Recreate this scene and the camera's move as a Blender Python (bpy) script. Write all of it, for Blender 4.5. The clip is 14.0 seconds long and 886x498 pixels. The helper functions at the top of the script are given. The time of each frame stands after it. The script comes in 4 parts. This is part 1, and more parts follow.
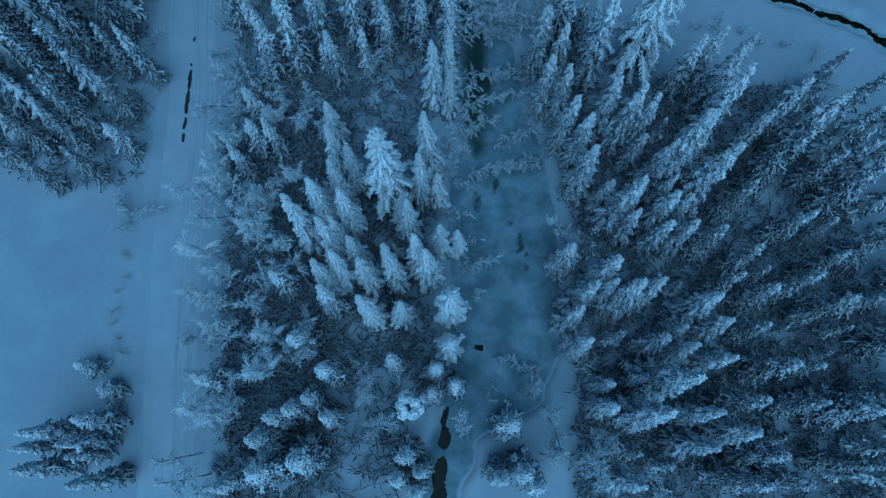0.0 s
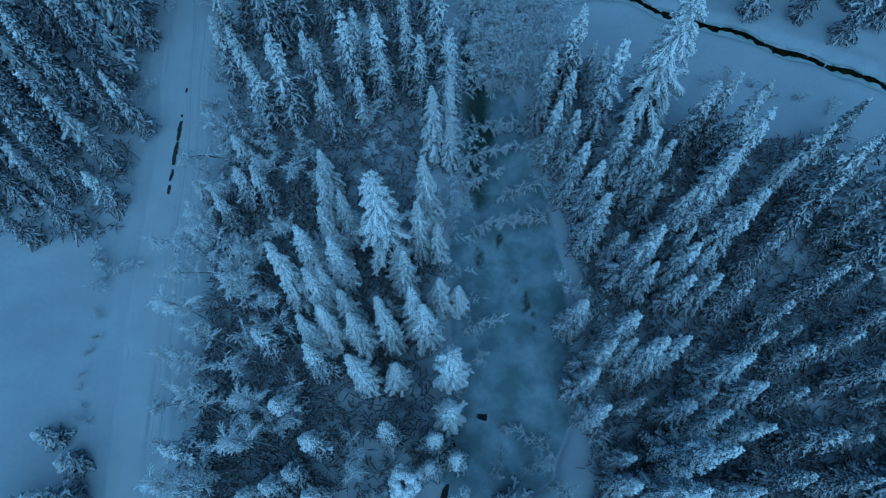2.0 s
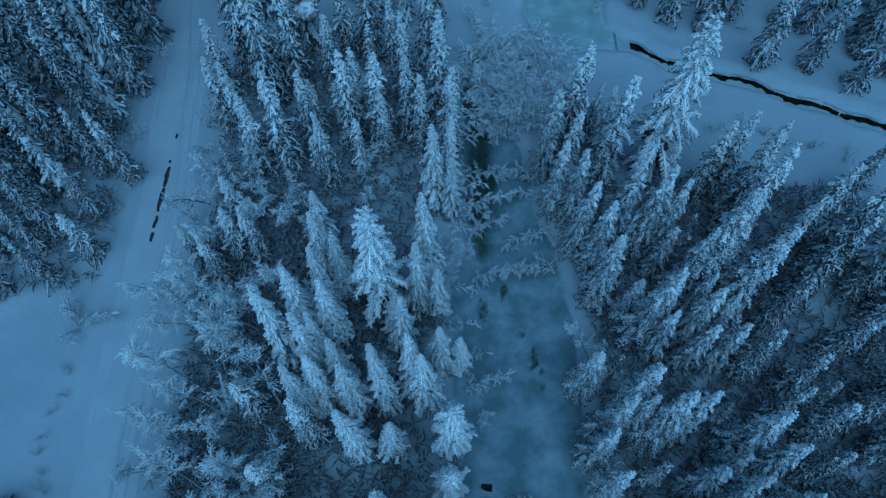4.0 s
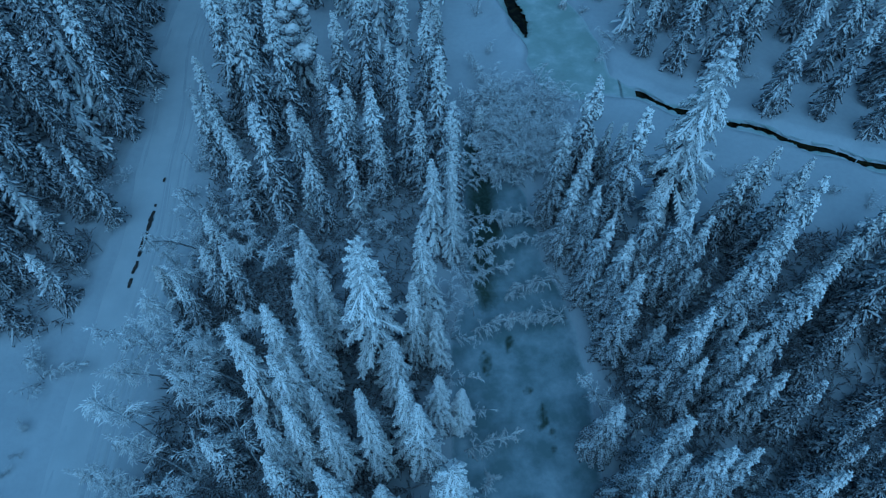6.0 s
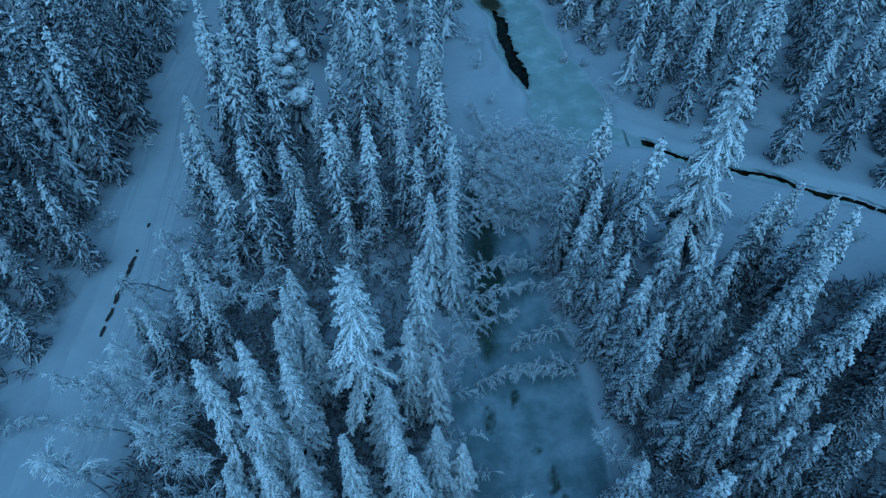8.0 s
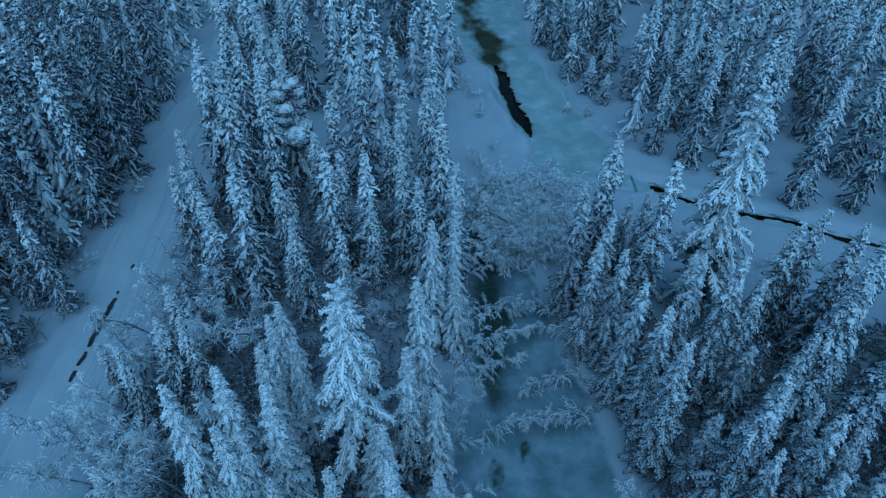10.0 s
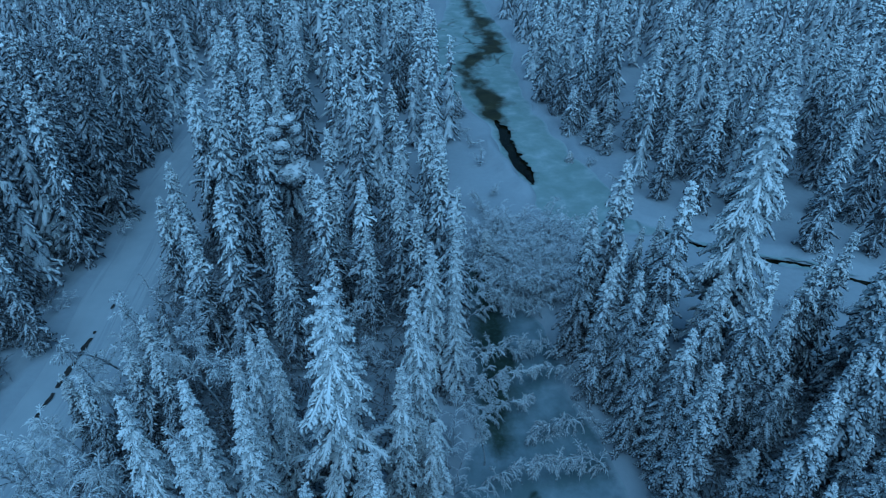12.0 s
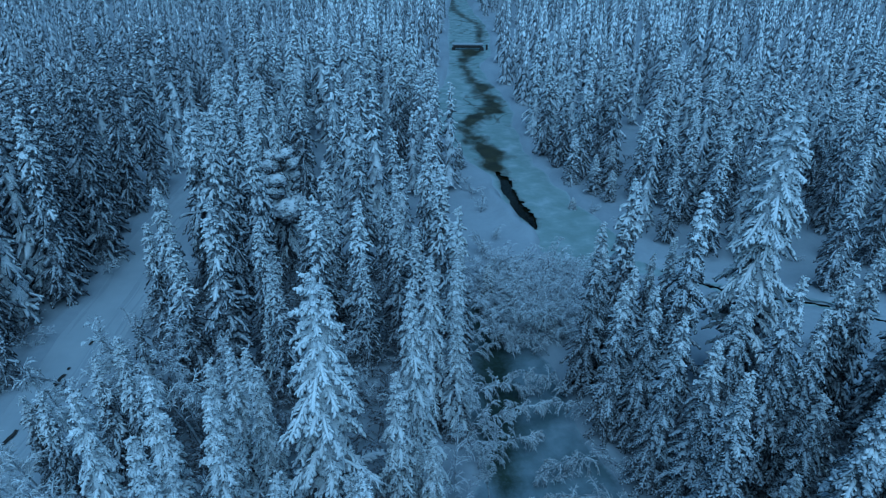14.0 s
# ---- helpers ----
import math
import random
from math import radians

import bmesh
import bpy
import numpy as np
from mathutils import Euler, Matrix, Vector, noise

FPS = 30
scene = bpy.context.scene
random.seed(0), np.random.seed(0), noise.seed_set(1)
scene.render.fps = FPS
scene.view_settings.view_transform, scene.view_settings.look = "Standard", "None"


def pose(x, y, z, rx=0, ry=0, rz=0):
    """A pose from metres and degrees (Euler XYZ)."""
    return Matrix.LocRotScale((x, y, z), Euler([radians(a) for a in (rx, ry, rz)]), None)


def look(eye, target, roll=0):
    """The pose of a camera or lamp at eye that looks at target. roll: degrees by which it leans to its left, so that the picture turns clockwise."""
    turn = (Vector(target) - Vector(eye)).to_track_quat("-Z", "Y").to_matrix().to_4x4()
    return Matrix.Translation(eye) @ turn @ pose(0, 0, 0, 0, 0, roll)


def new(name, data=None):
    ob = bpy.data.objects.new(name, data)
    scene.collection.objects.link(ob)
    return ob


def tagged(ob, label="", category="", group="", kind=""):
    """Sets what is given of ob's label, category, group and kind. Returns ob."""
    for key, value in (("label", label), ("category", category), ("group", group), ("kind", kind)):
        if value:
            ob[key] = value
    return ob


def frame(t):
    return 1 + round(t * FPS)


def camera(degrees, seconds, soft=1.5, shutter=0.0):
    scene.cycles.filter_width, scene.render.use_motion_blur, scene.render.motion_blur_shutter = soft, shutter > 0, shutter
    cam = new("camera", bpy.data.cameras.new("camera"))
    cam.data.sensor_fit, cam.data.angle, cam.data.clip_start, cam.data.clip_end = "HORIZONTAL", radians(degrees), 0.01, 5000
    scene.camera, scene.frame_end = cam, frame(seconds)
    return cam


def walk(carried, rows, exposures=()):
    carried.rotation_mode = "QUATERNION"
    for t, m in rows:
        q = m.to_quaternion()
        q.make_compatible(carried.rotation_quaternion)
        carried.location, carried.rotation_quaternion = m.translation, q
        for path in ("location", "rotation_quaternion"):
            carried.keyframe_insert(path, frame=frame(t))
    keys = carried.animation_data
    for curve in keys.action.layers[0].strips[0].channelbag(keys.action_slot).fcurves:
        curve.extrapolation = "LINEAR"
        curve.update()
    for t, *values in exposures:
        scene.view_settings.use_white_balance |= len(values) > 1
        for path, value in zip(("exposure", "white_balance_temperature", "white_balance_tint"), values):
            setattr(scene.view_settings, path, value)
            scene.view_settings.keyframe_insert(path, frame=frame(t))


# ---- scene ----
cam = camera(69.0, 14.0, soft=1.1)
METRES, EYE, TILT, LEAN, TURN = 30.0, 56.4, -76.0, 0.0, 0.0
ROWS = [
    (0.0, 0.0, 0.0, 0.0, -0.0, 0.0, 0.0),
    (0.5, 0.0023, 0.034, -0.0109, -0.01, 1.62, -0.05),
    (1.0, 0.0013, 0.0689, -0.0225, -0.01, 3.27, -0.1),
    (1.5, 0.0004, 0.1037, -0.0312, 0.0, 4.9, -0.14),
    (2.0, -0.0001, 0.1387, -0.0403, -0.02, 6.51, -0.18),
    (2.5, -0.0009, 0.1728, -0.0516, -0.03, 8.12, -0.24),
    (3.0, -0.0018, 0.2066, -0.0634, -0.04, 9.73, -0.27),
    (5.5, -0.0005, 0.3806, -0.1105, -0.11, 17.95, -0.51),
    (6.0, -0.0011, 0.4141, -0.12, -0.12, 19.58, -0.55),
    (6.5, -0.0006, 0.4491, -0.1284, -0.13, 21.31, -0.6),
    (7.0, 0.0006, 0.4831, -0.1375, -0.15, 23.09, -0.64),
    (7.5, 0.0026, 0.5171, -0.1458, -0.17, 24.82, -0.69),
    (8.0, 0.0013, 0.5511, -0.1534, -0.18, 26.56, -0.72),
    (10.5, -0.0021, 0.7252, -0.1999, -0.27, 35.57, -0.86),
    (11.0, -0.001, 0.7592, -0.2092, -0.29, 37.43, -0.88),
    (11.5, -0.0015, 0.7937, -0.2164, -0.3, 39.28, -0.92),
    (12.0, -0.0006, 0.8282, -0.2268, -0.32, 41.13, -0.94),
    (12.5, -0.001, 0.8625, -0.2362, -0.3, 43.0, -0.97),
    (13.0, 0.0, 0.895, -0.2441, -0.3, 44.74, -1.0),
    (13.5, 0.0008, 0.9299, -0.2516, -0.3, 46.59, -1.01),
    (14.0, 0.0018, 0.965, -0.2587, -0.32, 48.47, -1.03),
]
walk(cam, [(t, pose(0, 0, EYE, TILT, LEAN, TURN) @ pose(METRES * x, METRES * y, METRES * z, 90 + pitch, roll, yaw)) for t, x, y, z, yaw, pitch, roll in ROWS],
     exposures=((0.0, -0.12, 3850, -14), (7.0, -0.11, 3860, -13), (14.0, -0.02, 4010, -11)))

# ---- light: blue hour under an even sky ----
world = bpy.data.worlds.new("world")
scene.world = world
world.use_nodes = True
wn = world.node_tree
wn.nodes.clear()
sky = wn.nodes.new("ShaderNodeTexSky")
sky.sky_type, sky.sun_disc = "NISHITA", False
sky.sun_elevation, sky.sun_rotation = radians(62), radians(190)
sky.air_density, sky.dust_density, sky.ozone_density = 1.6, 0.4, 4.0
bg = wn.nodes.new("ShaderNodeBackground")
bg.inputs["Strength"].default_value = 0.041
wout = wn.nodes.new("ShaderNodeOutputWorld")
wn.links.new(sky.outputs["Color"], bg.inputs["Color"])
wn.links.new(bg.outputs["Background"], wout.inputs["Surface"])

sun_data = bpy.data.lights.new("sun", "SUN")
sun_data.energy, sun_data.angle, sun_data.color = 1.68, radians(80), (0.85, 0.955, 1.0)
sun = new("sun", sun_data)
sun.matrix_basis = look((6, -76, 106), (0, 0, 0))


# ---- materials ----
def material(name):
    m = bpy.data.materials.new(name)
    m.use_nodes = True
    nt = m.node_tree
    return m, nt, nt.nodes["Principled BSDF"]


def node(nt, kind, **inputs):
    n = nt.nodes.new(kind)
    for key, value in inputs.items():
        n.inputs[key].default_value = value
    return n


def noise_tex(nt, scale, detail=4.0, rough=0.55, coord="Object"):
    tc = nt.nodes.new("ShaderNodeTexCoord")
    n = node(nt, "ShaderNodeTexNoise", Scale=scale, Detail=detail, Roughness=rough)
    nt.links.new(tc.outputs[coord], n.inputs["Vector"])
    return n


def ramp(nt, source, stops):
    r = nt.nodes.new("ShaderNodeValToRGB")
    e = r.color_ramp.elements
    while len(e) < len(stops):
        e.new(0.5)
    for k, (at, c) in enumerate(stops):
        e[k].position, e[k].color = at, (*c, 1.0)
    nt.links.new(source, r.inputs["Fac"])
    return r


def mix(nt, fac, a, b, blend="MIX"):
    n = nt.nodes.new("ShaderNodeMix")
    n.data_type, n.blend_type = "RGBA", blend
    for key, v in (("Factor", fac), ("A", a), ("B", b)):
        sockets = [s for s in n.inputs if s.name == key and s.enabled]
        s = sockets[0] if key == "Factor" else [q for q in sockets if q.type == "RGBA"][0]
        if hasattr(v, "links"):
            nt.links.new(v, s)
        elif isinstance(v, tuple):
            s.default_value = (*v, 1.0)
        else:
            s.default_value = v
    return [o for o in n.outputs if o.type == "RGBA"][0]


def bump(nt, bsdf, height, strength, distance):
    b = node(nt, "ShaderNodeBump", Strength=strength, Distance=distance)
    nt.links.new(height, b.inputs["Height"])
    nt.links.new(b.outputs["Normal"], bsdf.inputs["Normal"])


def snow_ground():
    m, nt, p = material("snow_ground")
    big = noise_tex(nt, 0.12, 5)
    fine = noise_tex(nt, 2.2, 6, 0.6)
    c1 = ramp(nt, big.outputs["Fac"], ((0.3, (0.315, 0.337, 0.368)), (0.7, (0.395, 0.417, 0.448))))
    c2 = ramp(nt, fine.outputs["Fac"], ((0.32, (0.93, 0.93, 0.94)), (0.6, (1, 1, 1))))
    nt.links.new(mix(nt, 1.0, c1.outputs["Color"], c2.outputs["Color"], "MULTIPLY"), p.inputs["Base Color"])
    p.inputs["Roughness"].default_value = 0.75
    bump(nt, p, fine.outputs["Fac"], 0.35, 0.08)
    return m


def packed_snow():
    m, nt, p = material("packed_snow")
    big = noise_tex(nt, 0.3, 4)
    fine = noise_tex(nt, 5.0, 5, 0.65)
    c1 = ramp(nt, big.outputs["Fac"], ((0.3, (0.35, 0.371, 0.40)), (0.7, (0.425, 0.446, 0.47))))
    nt.links.new(c1.outputs["Color"], p.inputs["Base Color"])
    p.inputs["Roughness"].default_value = 0.65
    bump(nt, p, fine.outputs["Fac"], 0.35, 0.04)
    return m


def crown_material(name, needles, frost, snow, low, high, stops=(0.38, 1.0)):
    """Needles below, hoar frost on the flanks, lying snow on what faces up."""
    m, nt, p = material(name)
    geo = nt.nodes.new("ShaderNodeNewGeometry")
    sep = nt.nodes.new("ShaderNodeSeparateXYZ")
    nt.links.new(geo.outputs["Normal"], sep.inputs["Vector"])
    lumps = noise_tex(nt, 2.6, 3, 0.6)
    grain = noise_tex(nt, 8.5, 5, 0.7)
    sharp = nt.nodes.new("ShaderNodeMath")
    sharp.operation = "MULTIPLY_ADD"
    nt.links.new(grain.outputs["Fac"], sharp.inputs[0])
    sharp.inputs[1].default_value, sharp.inputs[2].default_value = 2.3, -0.65
    both = nt.nodes.new("ShaderNodeMath")
    both.operation = "ADD"
    nt.links.new(lumps.outputs["Fac"], both.inputs[0])
    nt.links.new(sharp.outputs["Value"], both.inputs[1])
    add = nt.nodes.new("ShaderNodeMath")
    add.operation = "MULTIPLY_ADD"
    nt.links.new(both.outputs["Value"], add.inputs[0])
    add.inputs[1].default_value = 1.9
    nt.links.new(sep.outputs["Z"], add.inputs[2])
    scaled = nt.nodes.new("ShaderNodeMapRange")
    scaled.inputs["From Min"].default_value, scaled.inputs["From Max"].default_value = low, high
    nt.links.new(add.outputs["Value"], scaled.inputs["Value"])
    c = ramp(nt, scaled.outputs["Result"], ((0.0, needles), (stops[0], frost), (stops[1], snow)))
    rnd = nt.nodes.new("ShaderNodeObjectInfo")
    tone = ramp(nt, rnd.outputs["Random"], ((0.0, (0.78, 0.78, 0.78)), (1.0, (1, 1, 1))))
    nt.links.new(mix(nt, 1.0, c.outputs["Color"], tone.outputs["Color"], "MULTIPLY"), p.inputs["Base Color"])
    p.inputs["Roughness"].default_value = 0.8
    fine = noise_tex(nt, 14.0, 5, 0.7)
    bump(nt, p, fine.outputs["Fac"], 0.7, 0.08)
    return m


def bark(name, dark, light, scale=6.0):
    m, nt, p = material(name)
    n = noise_tex(nt, scale, 6, 0.7)
    c = ramp(nt, n.outputs["Fac"], ((0.35, dark), (0.65, light)))
    nt.links.new(c.outputs["Color"], p.inputs["Base Color"])
    p.inputs["Roughness"].default_value = 0.9
    bump(nt, p, n.outputs["Fac"], 0.7, 0.03)
    return m


def ice_material(name, tones, wet_tones):
    """Grey lake ice, drifted with snow, dark green where it is thin."""
    m, nt, p = material(name)
    thin = nt.nodes.new("ShaderNodeAttribute")
    thin.attribute_name = "thin"
    patch = noise_tex(nt, 0.45, 6, 0.6)
    fine = noise_tex(nt, 3.0, 6, 0.65)
    drift = ramp(nt, patch.outputs["Fac"], tuple(zip((0.38, 0.54, 0.72), tones)))
    wet = ramp(nt, patch.outputs["Fac"], tuple(zip((0.3, 0.6, 0.8), wet_tones)))
    edge = nt.nodes.new("ShaderNodeMath")
    edge.operation = "MULTIPLY_ADD"
    nt.links.new(fine.outputs["Fac"], edge.inputs[0])
    edge.inputs[1].default_value = 0.5
    nt.links.new(thin.outputs["Fac"], edge.inputs[2])
    fac = nt.nodes.new("ShaderNodeMapRange")
    fac.inputs["From Min"].default_value, fac.inputs["From Max"].default_value = 0.5, 1.0
    nt.links.new(edge.outputs["Value"], fac.inputs["Value"])
    shore = nt.nodes.new("ShaderNodeAttribute")
    shore.attribute_name = "shore"
    bank = nt.nodes.new("ShaderNodeMath")
    bank.operation = "MULTIPLY_ADD"
    nt.links.new(fine.outputs["Fac"], bank.inputs[0])
    bank.inputs[1].default_value = 0.8
    nt.links.new(shore.outputs["Fac"], bank.inputs[2])
    cover = nt.nodes.new("ShaderNodeMapRange")
    cover.inputs["From Min"].default_value, cover.inputs["From Max"].default_value = 0.6, 1.2
    nt.links.new(bank.outputs["Value"], cover.inputs["Value"])
    base = mix(nt, fac.outputs["Result"], drift.outputs["Color"], wet.outputs["Color"])
    nt.links.new(mix(nt, cover.outputs["Result"], base, (0.38, 0.41, 0.445)), p.inputs["Base Color"])
    rough = nt.nodes.new("ShaderNodeMapRange")
    rough.inputs["To Min"].default_value, rough.inputs["To Max"].default_value = 0.6, 0.38
    nt.links.new(fac.outputs["Result"], rough.inputs["Value"])
    nt.links.new(rough.outputs["Result"], p.inputs["Roughness"])
    p.inputs["Specular IOR Level"].default_value = 0.1
    bump(nt, p, fine.outputs["Fac"], 0.25, 0.05)
    return m


def water_material():
    m, nt, p = material("open_water")
    n = noise_tex(nt, 1.3, 5)
    c = ramp(nt, n.outputs["Fac"], ((0.35, (0.003, 0.003, 0.002)), (0.75, (0.022, 0.021, 0.010))))
    nt.links.new(c.outputs["Color"], p.inputs["Base Color"])
    p.inputs["Roughness"].default_value = 0.25
    p.inputs["Specular IOR Level"].default_value = 0.12
    bump(nt, p, n.outputs["Fac"], 0.2, 0.05)
    return m


SNOW = snow_ground()
ROAD_SNOW = packed_snow()
# spruce coats, dark to bright: rime depth, with light and shade by height
SPRUCE = crown_material("spruce_needles", (0.032, 0.029, 0.030), (0.21, 0.213, 0.23), (0.62, 0.635, 0.66), 1.4, 2.7)
HOAR = crown_material("hoar_boughs", (0.040, 0.038, 0.041), (0.26, 0.275, 0.295), (0.72, 0.74, 0.77), 1.24, 2.65)
BRIGHT_RIME = crown_material("bright_rimed_boughs", (0.075, 0.075, 0.085), (0.60, 0.62, 0.65), (0.96, 0.965, 0.97), 1.05, 2.3, (0.36, 0.72))
BARK = bark("spruce_bark", (0.03, 0.025, 0.022), (0.16, 0.15, 0.15))
FROST = crown_material("frosted_twigs", (0.030, 0.027, 0.030), (0.30, 0.315, 0.34), (0.88, 0.90, 0.92), 1.35, 2.7)
ALDER = crown_material("alder_twigs", (0.045, 0.040, 0.042), (0.33, 0.34, 0.37), (0.82, 0.84, 0.87), 1.05, 2.4)
# brush coloured near black to deepen the shade on the forest floor
SHADE_BRUSH = crown_material("shade_brush", (0.018, 0.014, 0.014), (0.07, 0.062, 0.066), (0.45, 0.47, 0.50), 1.3, 3.0)
TUFT = crown_material("tufted_twigs", (0.06, 0.055, 0.06), (0.50, 0.515, 0.54), (0.93, 0.94, 0.95), 1.0, 2.3)
BIRCH_BARK = bark("frosted_birch_bark", (0.10, 0.10, 0.11), (0.55, 0.58, 0.62), 3.0)
ICE = ice_material("stream_ice", ((0.14, 0.175, 0.19), (0.22, 0.26, 0.29), (0.33, 0.37, 0.41)), ((0.028, 0.040, 0.030), (0.05, 0.066, 0.052), (0.13, 0.16, 0.145)))
RIVER_ICE = ice_material("river_ice", ((0.25, 0.305, 0.29), (0.305, 0.355, 0.35), (0.43, 0.47, 0.49)), ((0.016, 0.016, 0.007), (0.05, 0.047, 0.022), (0.13, 0.125, 0.08)))
WATER = water_material()
SOIL = bark("wet_soil", (0.006, 0.006, 0.006), (0.05, 0.045, 0.04), 4.0)
TIMBER = bark("dark_timber", (0.012, 0.011, 0.010), (0.06, 0.055, 0.05), 4.0)


# ---- mesh helpers ----
def mesh_of(name, verts, faces, mat, smooth=False, second=None, marks=None):
    me = bpy.data.meshes.new(name)
    me.from_pydata(verts, [], faces)
    me.materials.append(mat)
    if second:
        me.materials.append(second)
        me.polygons.foreach_set("material_index", marks)
    if smooth:
        me.polygons.foreach_set("use_smooth", [True] * len(me.polygons))
    me.update()
    return me


def part(name, me, parent, label=""):
    ob = new(name, me)
    ob.parent = parent
    return tagged(ob, label) if label else ob


def tube(verts, faces, points, radii, sides=4, phase=0.0):
    """A closed tapered tube along points."""
    base = len(verts)
    for k, p in enumerate(points):
        a, b = points[max(k - 1, 0)], points[min(k + 1, len(points) - 1)]
        d = (b - a)
        d = d.normalized() if d.length > 1e-6 else Vector((0, 0, 1))
        u = d.cross(Vector((0, 0, 1)))
        u = u.normalized() if u.length > 0.05 else Vector((1, 0, 0))
        w = u.cross(d).normalized()
        for j in range(sides):
            t = phase + 2 * math.pi * j / sides
            verts.append(p + radii[k] * (math.cos(t) * u + math.sin(t) * w))
    for k in range(len(points) - 1):
        for j in range(sides):
            i0, i1 = base + k * sides + j, base + k * sides + (j + 1) % sides
            faces.append((i0, i1, i1 + sides, i0 + sides))
    faces.append(tuple(base + (len(points) - 1) * sides + j for j in range(sides)))


# ---- the ground plan ----
def along(line, s):
    """The place and half width at distance y or x along a guide line of (key, value, half)."""
    if s <= line[0][0]:
        return line[0][1], line[0][2]
    for (a, va, ha), (b, vb, hb) in zip(line, line[1:]):
        if s <= b:
            f = (s - a) / (b - a)
            f = f * f * (3 - 2 * f)
            return va + (vb - va) * f, ha + (hb - ha) * f
    return line[-1][1], line[-1][2]


# keyed by y: middle, half width
SIDE_STREAM = ((-40, -6, 1.6), (-16, -3, 1.5), (-7, -0.4, 1.6), (-3, 0.6, 1.9), (1, 4.4, 4.2), (5, 5.4, 4.7), (14, 5.6, 4.9),
               (20, 5.4, 4.6), (24, 5.5, 3.4), (30, 4.6, 2.9), (40, 3.4, 2.0), (44, 3.6, 1.0))
RIVER = ((48, 12.5, 3.4), (52, 12.2, 4.0), (57, 11.0, 4.0), (63, 9.2, 3.6), (69, 8.0, 3.1), (75, 5.9, 3.6), (81, 4.2, 4.8), (88, 3.0, 6.0), (93, 2.7, 6.3), (100, 3.2, 5.8),
         (107, 3.0, 5.2), (117, 2.6, 3.8), (130, 2.5, 2.9), (141, 3.9, 4.6), (166, 4.1, 4.9), (185, 3.8, 4.6), (207, 2.4, 4.0), (240, 2, 3.4), (300, 8, 3.0))
# the open lead, the brown shallows above it and the snow tongue beside it, keyed by y
LEAD = ((55.3, 8.3, 0.1), (57, 8.1, 0.5), (59, 7.5, 0.75), (61.5, 7.0, 0.65), (65, 6.3, 0.65), (68, 6.3, 0.7), (70.2, 5.6, 0.3), (72, 5.2, -0.6))
SHALLOWS = ((69, 5.9, 0.6), (73, 5.0, 1.6), (76, 5.3, 2.2), (79, 4.2, 1.8), (83, 3.2, 1.5), (86, 2.4, 1.4), (88, 2.1, 1.2), (90, 2.6, 1.5), (93.6, 4.2, 2.0), (97, 6.2, 2.2), (100, 6.6, 2.0), (104, 6.4, 1.5),
            (108, 5.0, 1.4), (112, 5.5, 1.9), (116, 4, 1.2), (122, 3, 0.9), (130, 2.3, 0.9), (134.5, 2.1, 1.2), (140, 3.5, 2.0), (144, 4, 2.4), (150, 4, 0.8), (158, 6.2, 0.9), (166, 6.8, 1.2), (175, 7, 1.0),
            (182, 6.8, 1.0), (190, 5, 1.0), (198, 3, 1.2), (206, 1.2, 1.2), (214, 0.2, 1.2), (230, -0.4, 1.0))
TONGUE = ((48.6, 13.4, 0.9), (50.5, 10.4, 1.2), (54.2, 7.2, 1.1), (57, 5.9, 1.0), (61.5, 4.4, 0.9), (66, 3.8, 0.5))
# keyed by x: y, half width
CREEK = ((12, 48.6, 2.4), (16, 48.0, 1.2), (18.3, 47.2, 0.7), (22.6, 44.7, 0.62), (27.8, 42.9, 0.6), (34.6, 40.0, 0.62), (38.8, 38.1, 0.6), (41.5, 37, 0.8),
         (43.5, 35.1, 0.9), (60, 27, 0.9), (90, 20, 0.9))
ROAD = ((-60, -20.5, 2.9), (-7, -22.9, 2.9), (6, -23.6, 2.9), (16, -23.9, 2.9), (27, -23.9, 2.8), (40, -25.0, 2.7), (55, -26.8, 2.5), (72, -26.7, 2.4),
        (85, -29, 2.4), (110, -34, 2.4), (160, -42, 2.4))


def channel(x, y):
    """How deep inside a watercourse: 1 in the middle, 0 on the shore, negative on land (metres outside)."""
    best = -99.0
    if -45 < y < 45.5:
        c, h = along(SIDE_STREAM, y)
        wob = 0.5 * noise.noise(Vector((x * 0.35, y * 0.35, 3.1)))
        best = max(best, h - abs(x - c) + wob)
    if y > 46:
        c, h = along(RIVER, y)
        wob = 0.7 * noise.noise(Vector((x * 0.3, y * 0.3, 7.7)))
        best = max(best, min(h - abs(x - c), y - 47) + wob)
    if x > 11:
        c, h = along(CREEK, x)
        wob = 0.28 * noise.noise(Vector((x * 0.8, y * 0.8, 1.7)))
        best = max(best, h - abs(y - c) + wob)
    return best


def ground_z(x, y):
    z = 0.28 * noise.noise(Vector((x * 0.09, y * 0.09, 0.3))) + 0.10 * noise.noise(Vector((x * 0.45, y * 0.45, 5.0)))
    far = max(0.0, math.hypot(x, y - 40) - 160)
    z += far * 0.05
    c, h = along(ROAD, y)
    d = abs(x - c) - h
    if d < 1.5 and y < 80:
        f = min(1.0, max(0.0, d / 1.5))
        z = 0.0 + z * f + 0.22 * math.exp(-((d - 0.5) / 0.5) ** 2)
    w = channel(x, y)
    if w > -1.6:
        s = min(1.0, max(0.0, (w + 0.7) / 1.4))
        z = z * (1 - s) + (-1.1) * s
        z += 0.12 * math.exp(-((w + 1.0) / 0.45) ** 2)
    if 48.6 < y < 66:
        c, h = along(TONGUE, y)
        z += 0.75 * math.exp(-((x - c) / h) ** 2) * min(1.0, (y - 48.6) / 2, (66 - y) / 3) * (1 if w < 0 else 0.3)
    return z


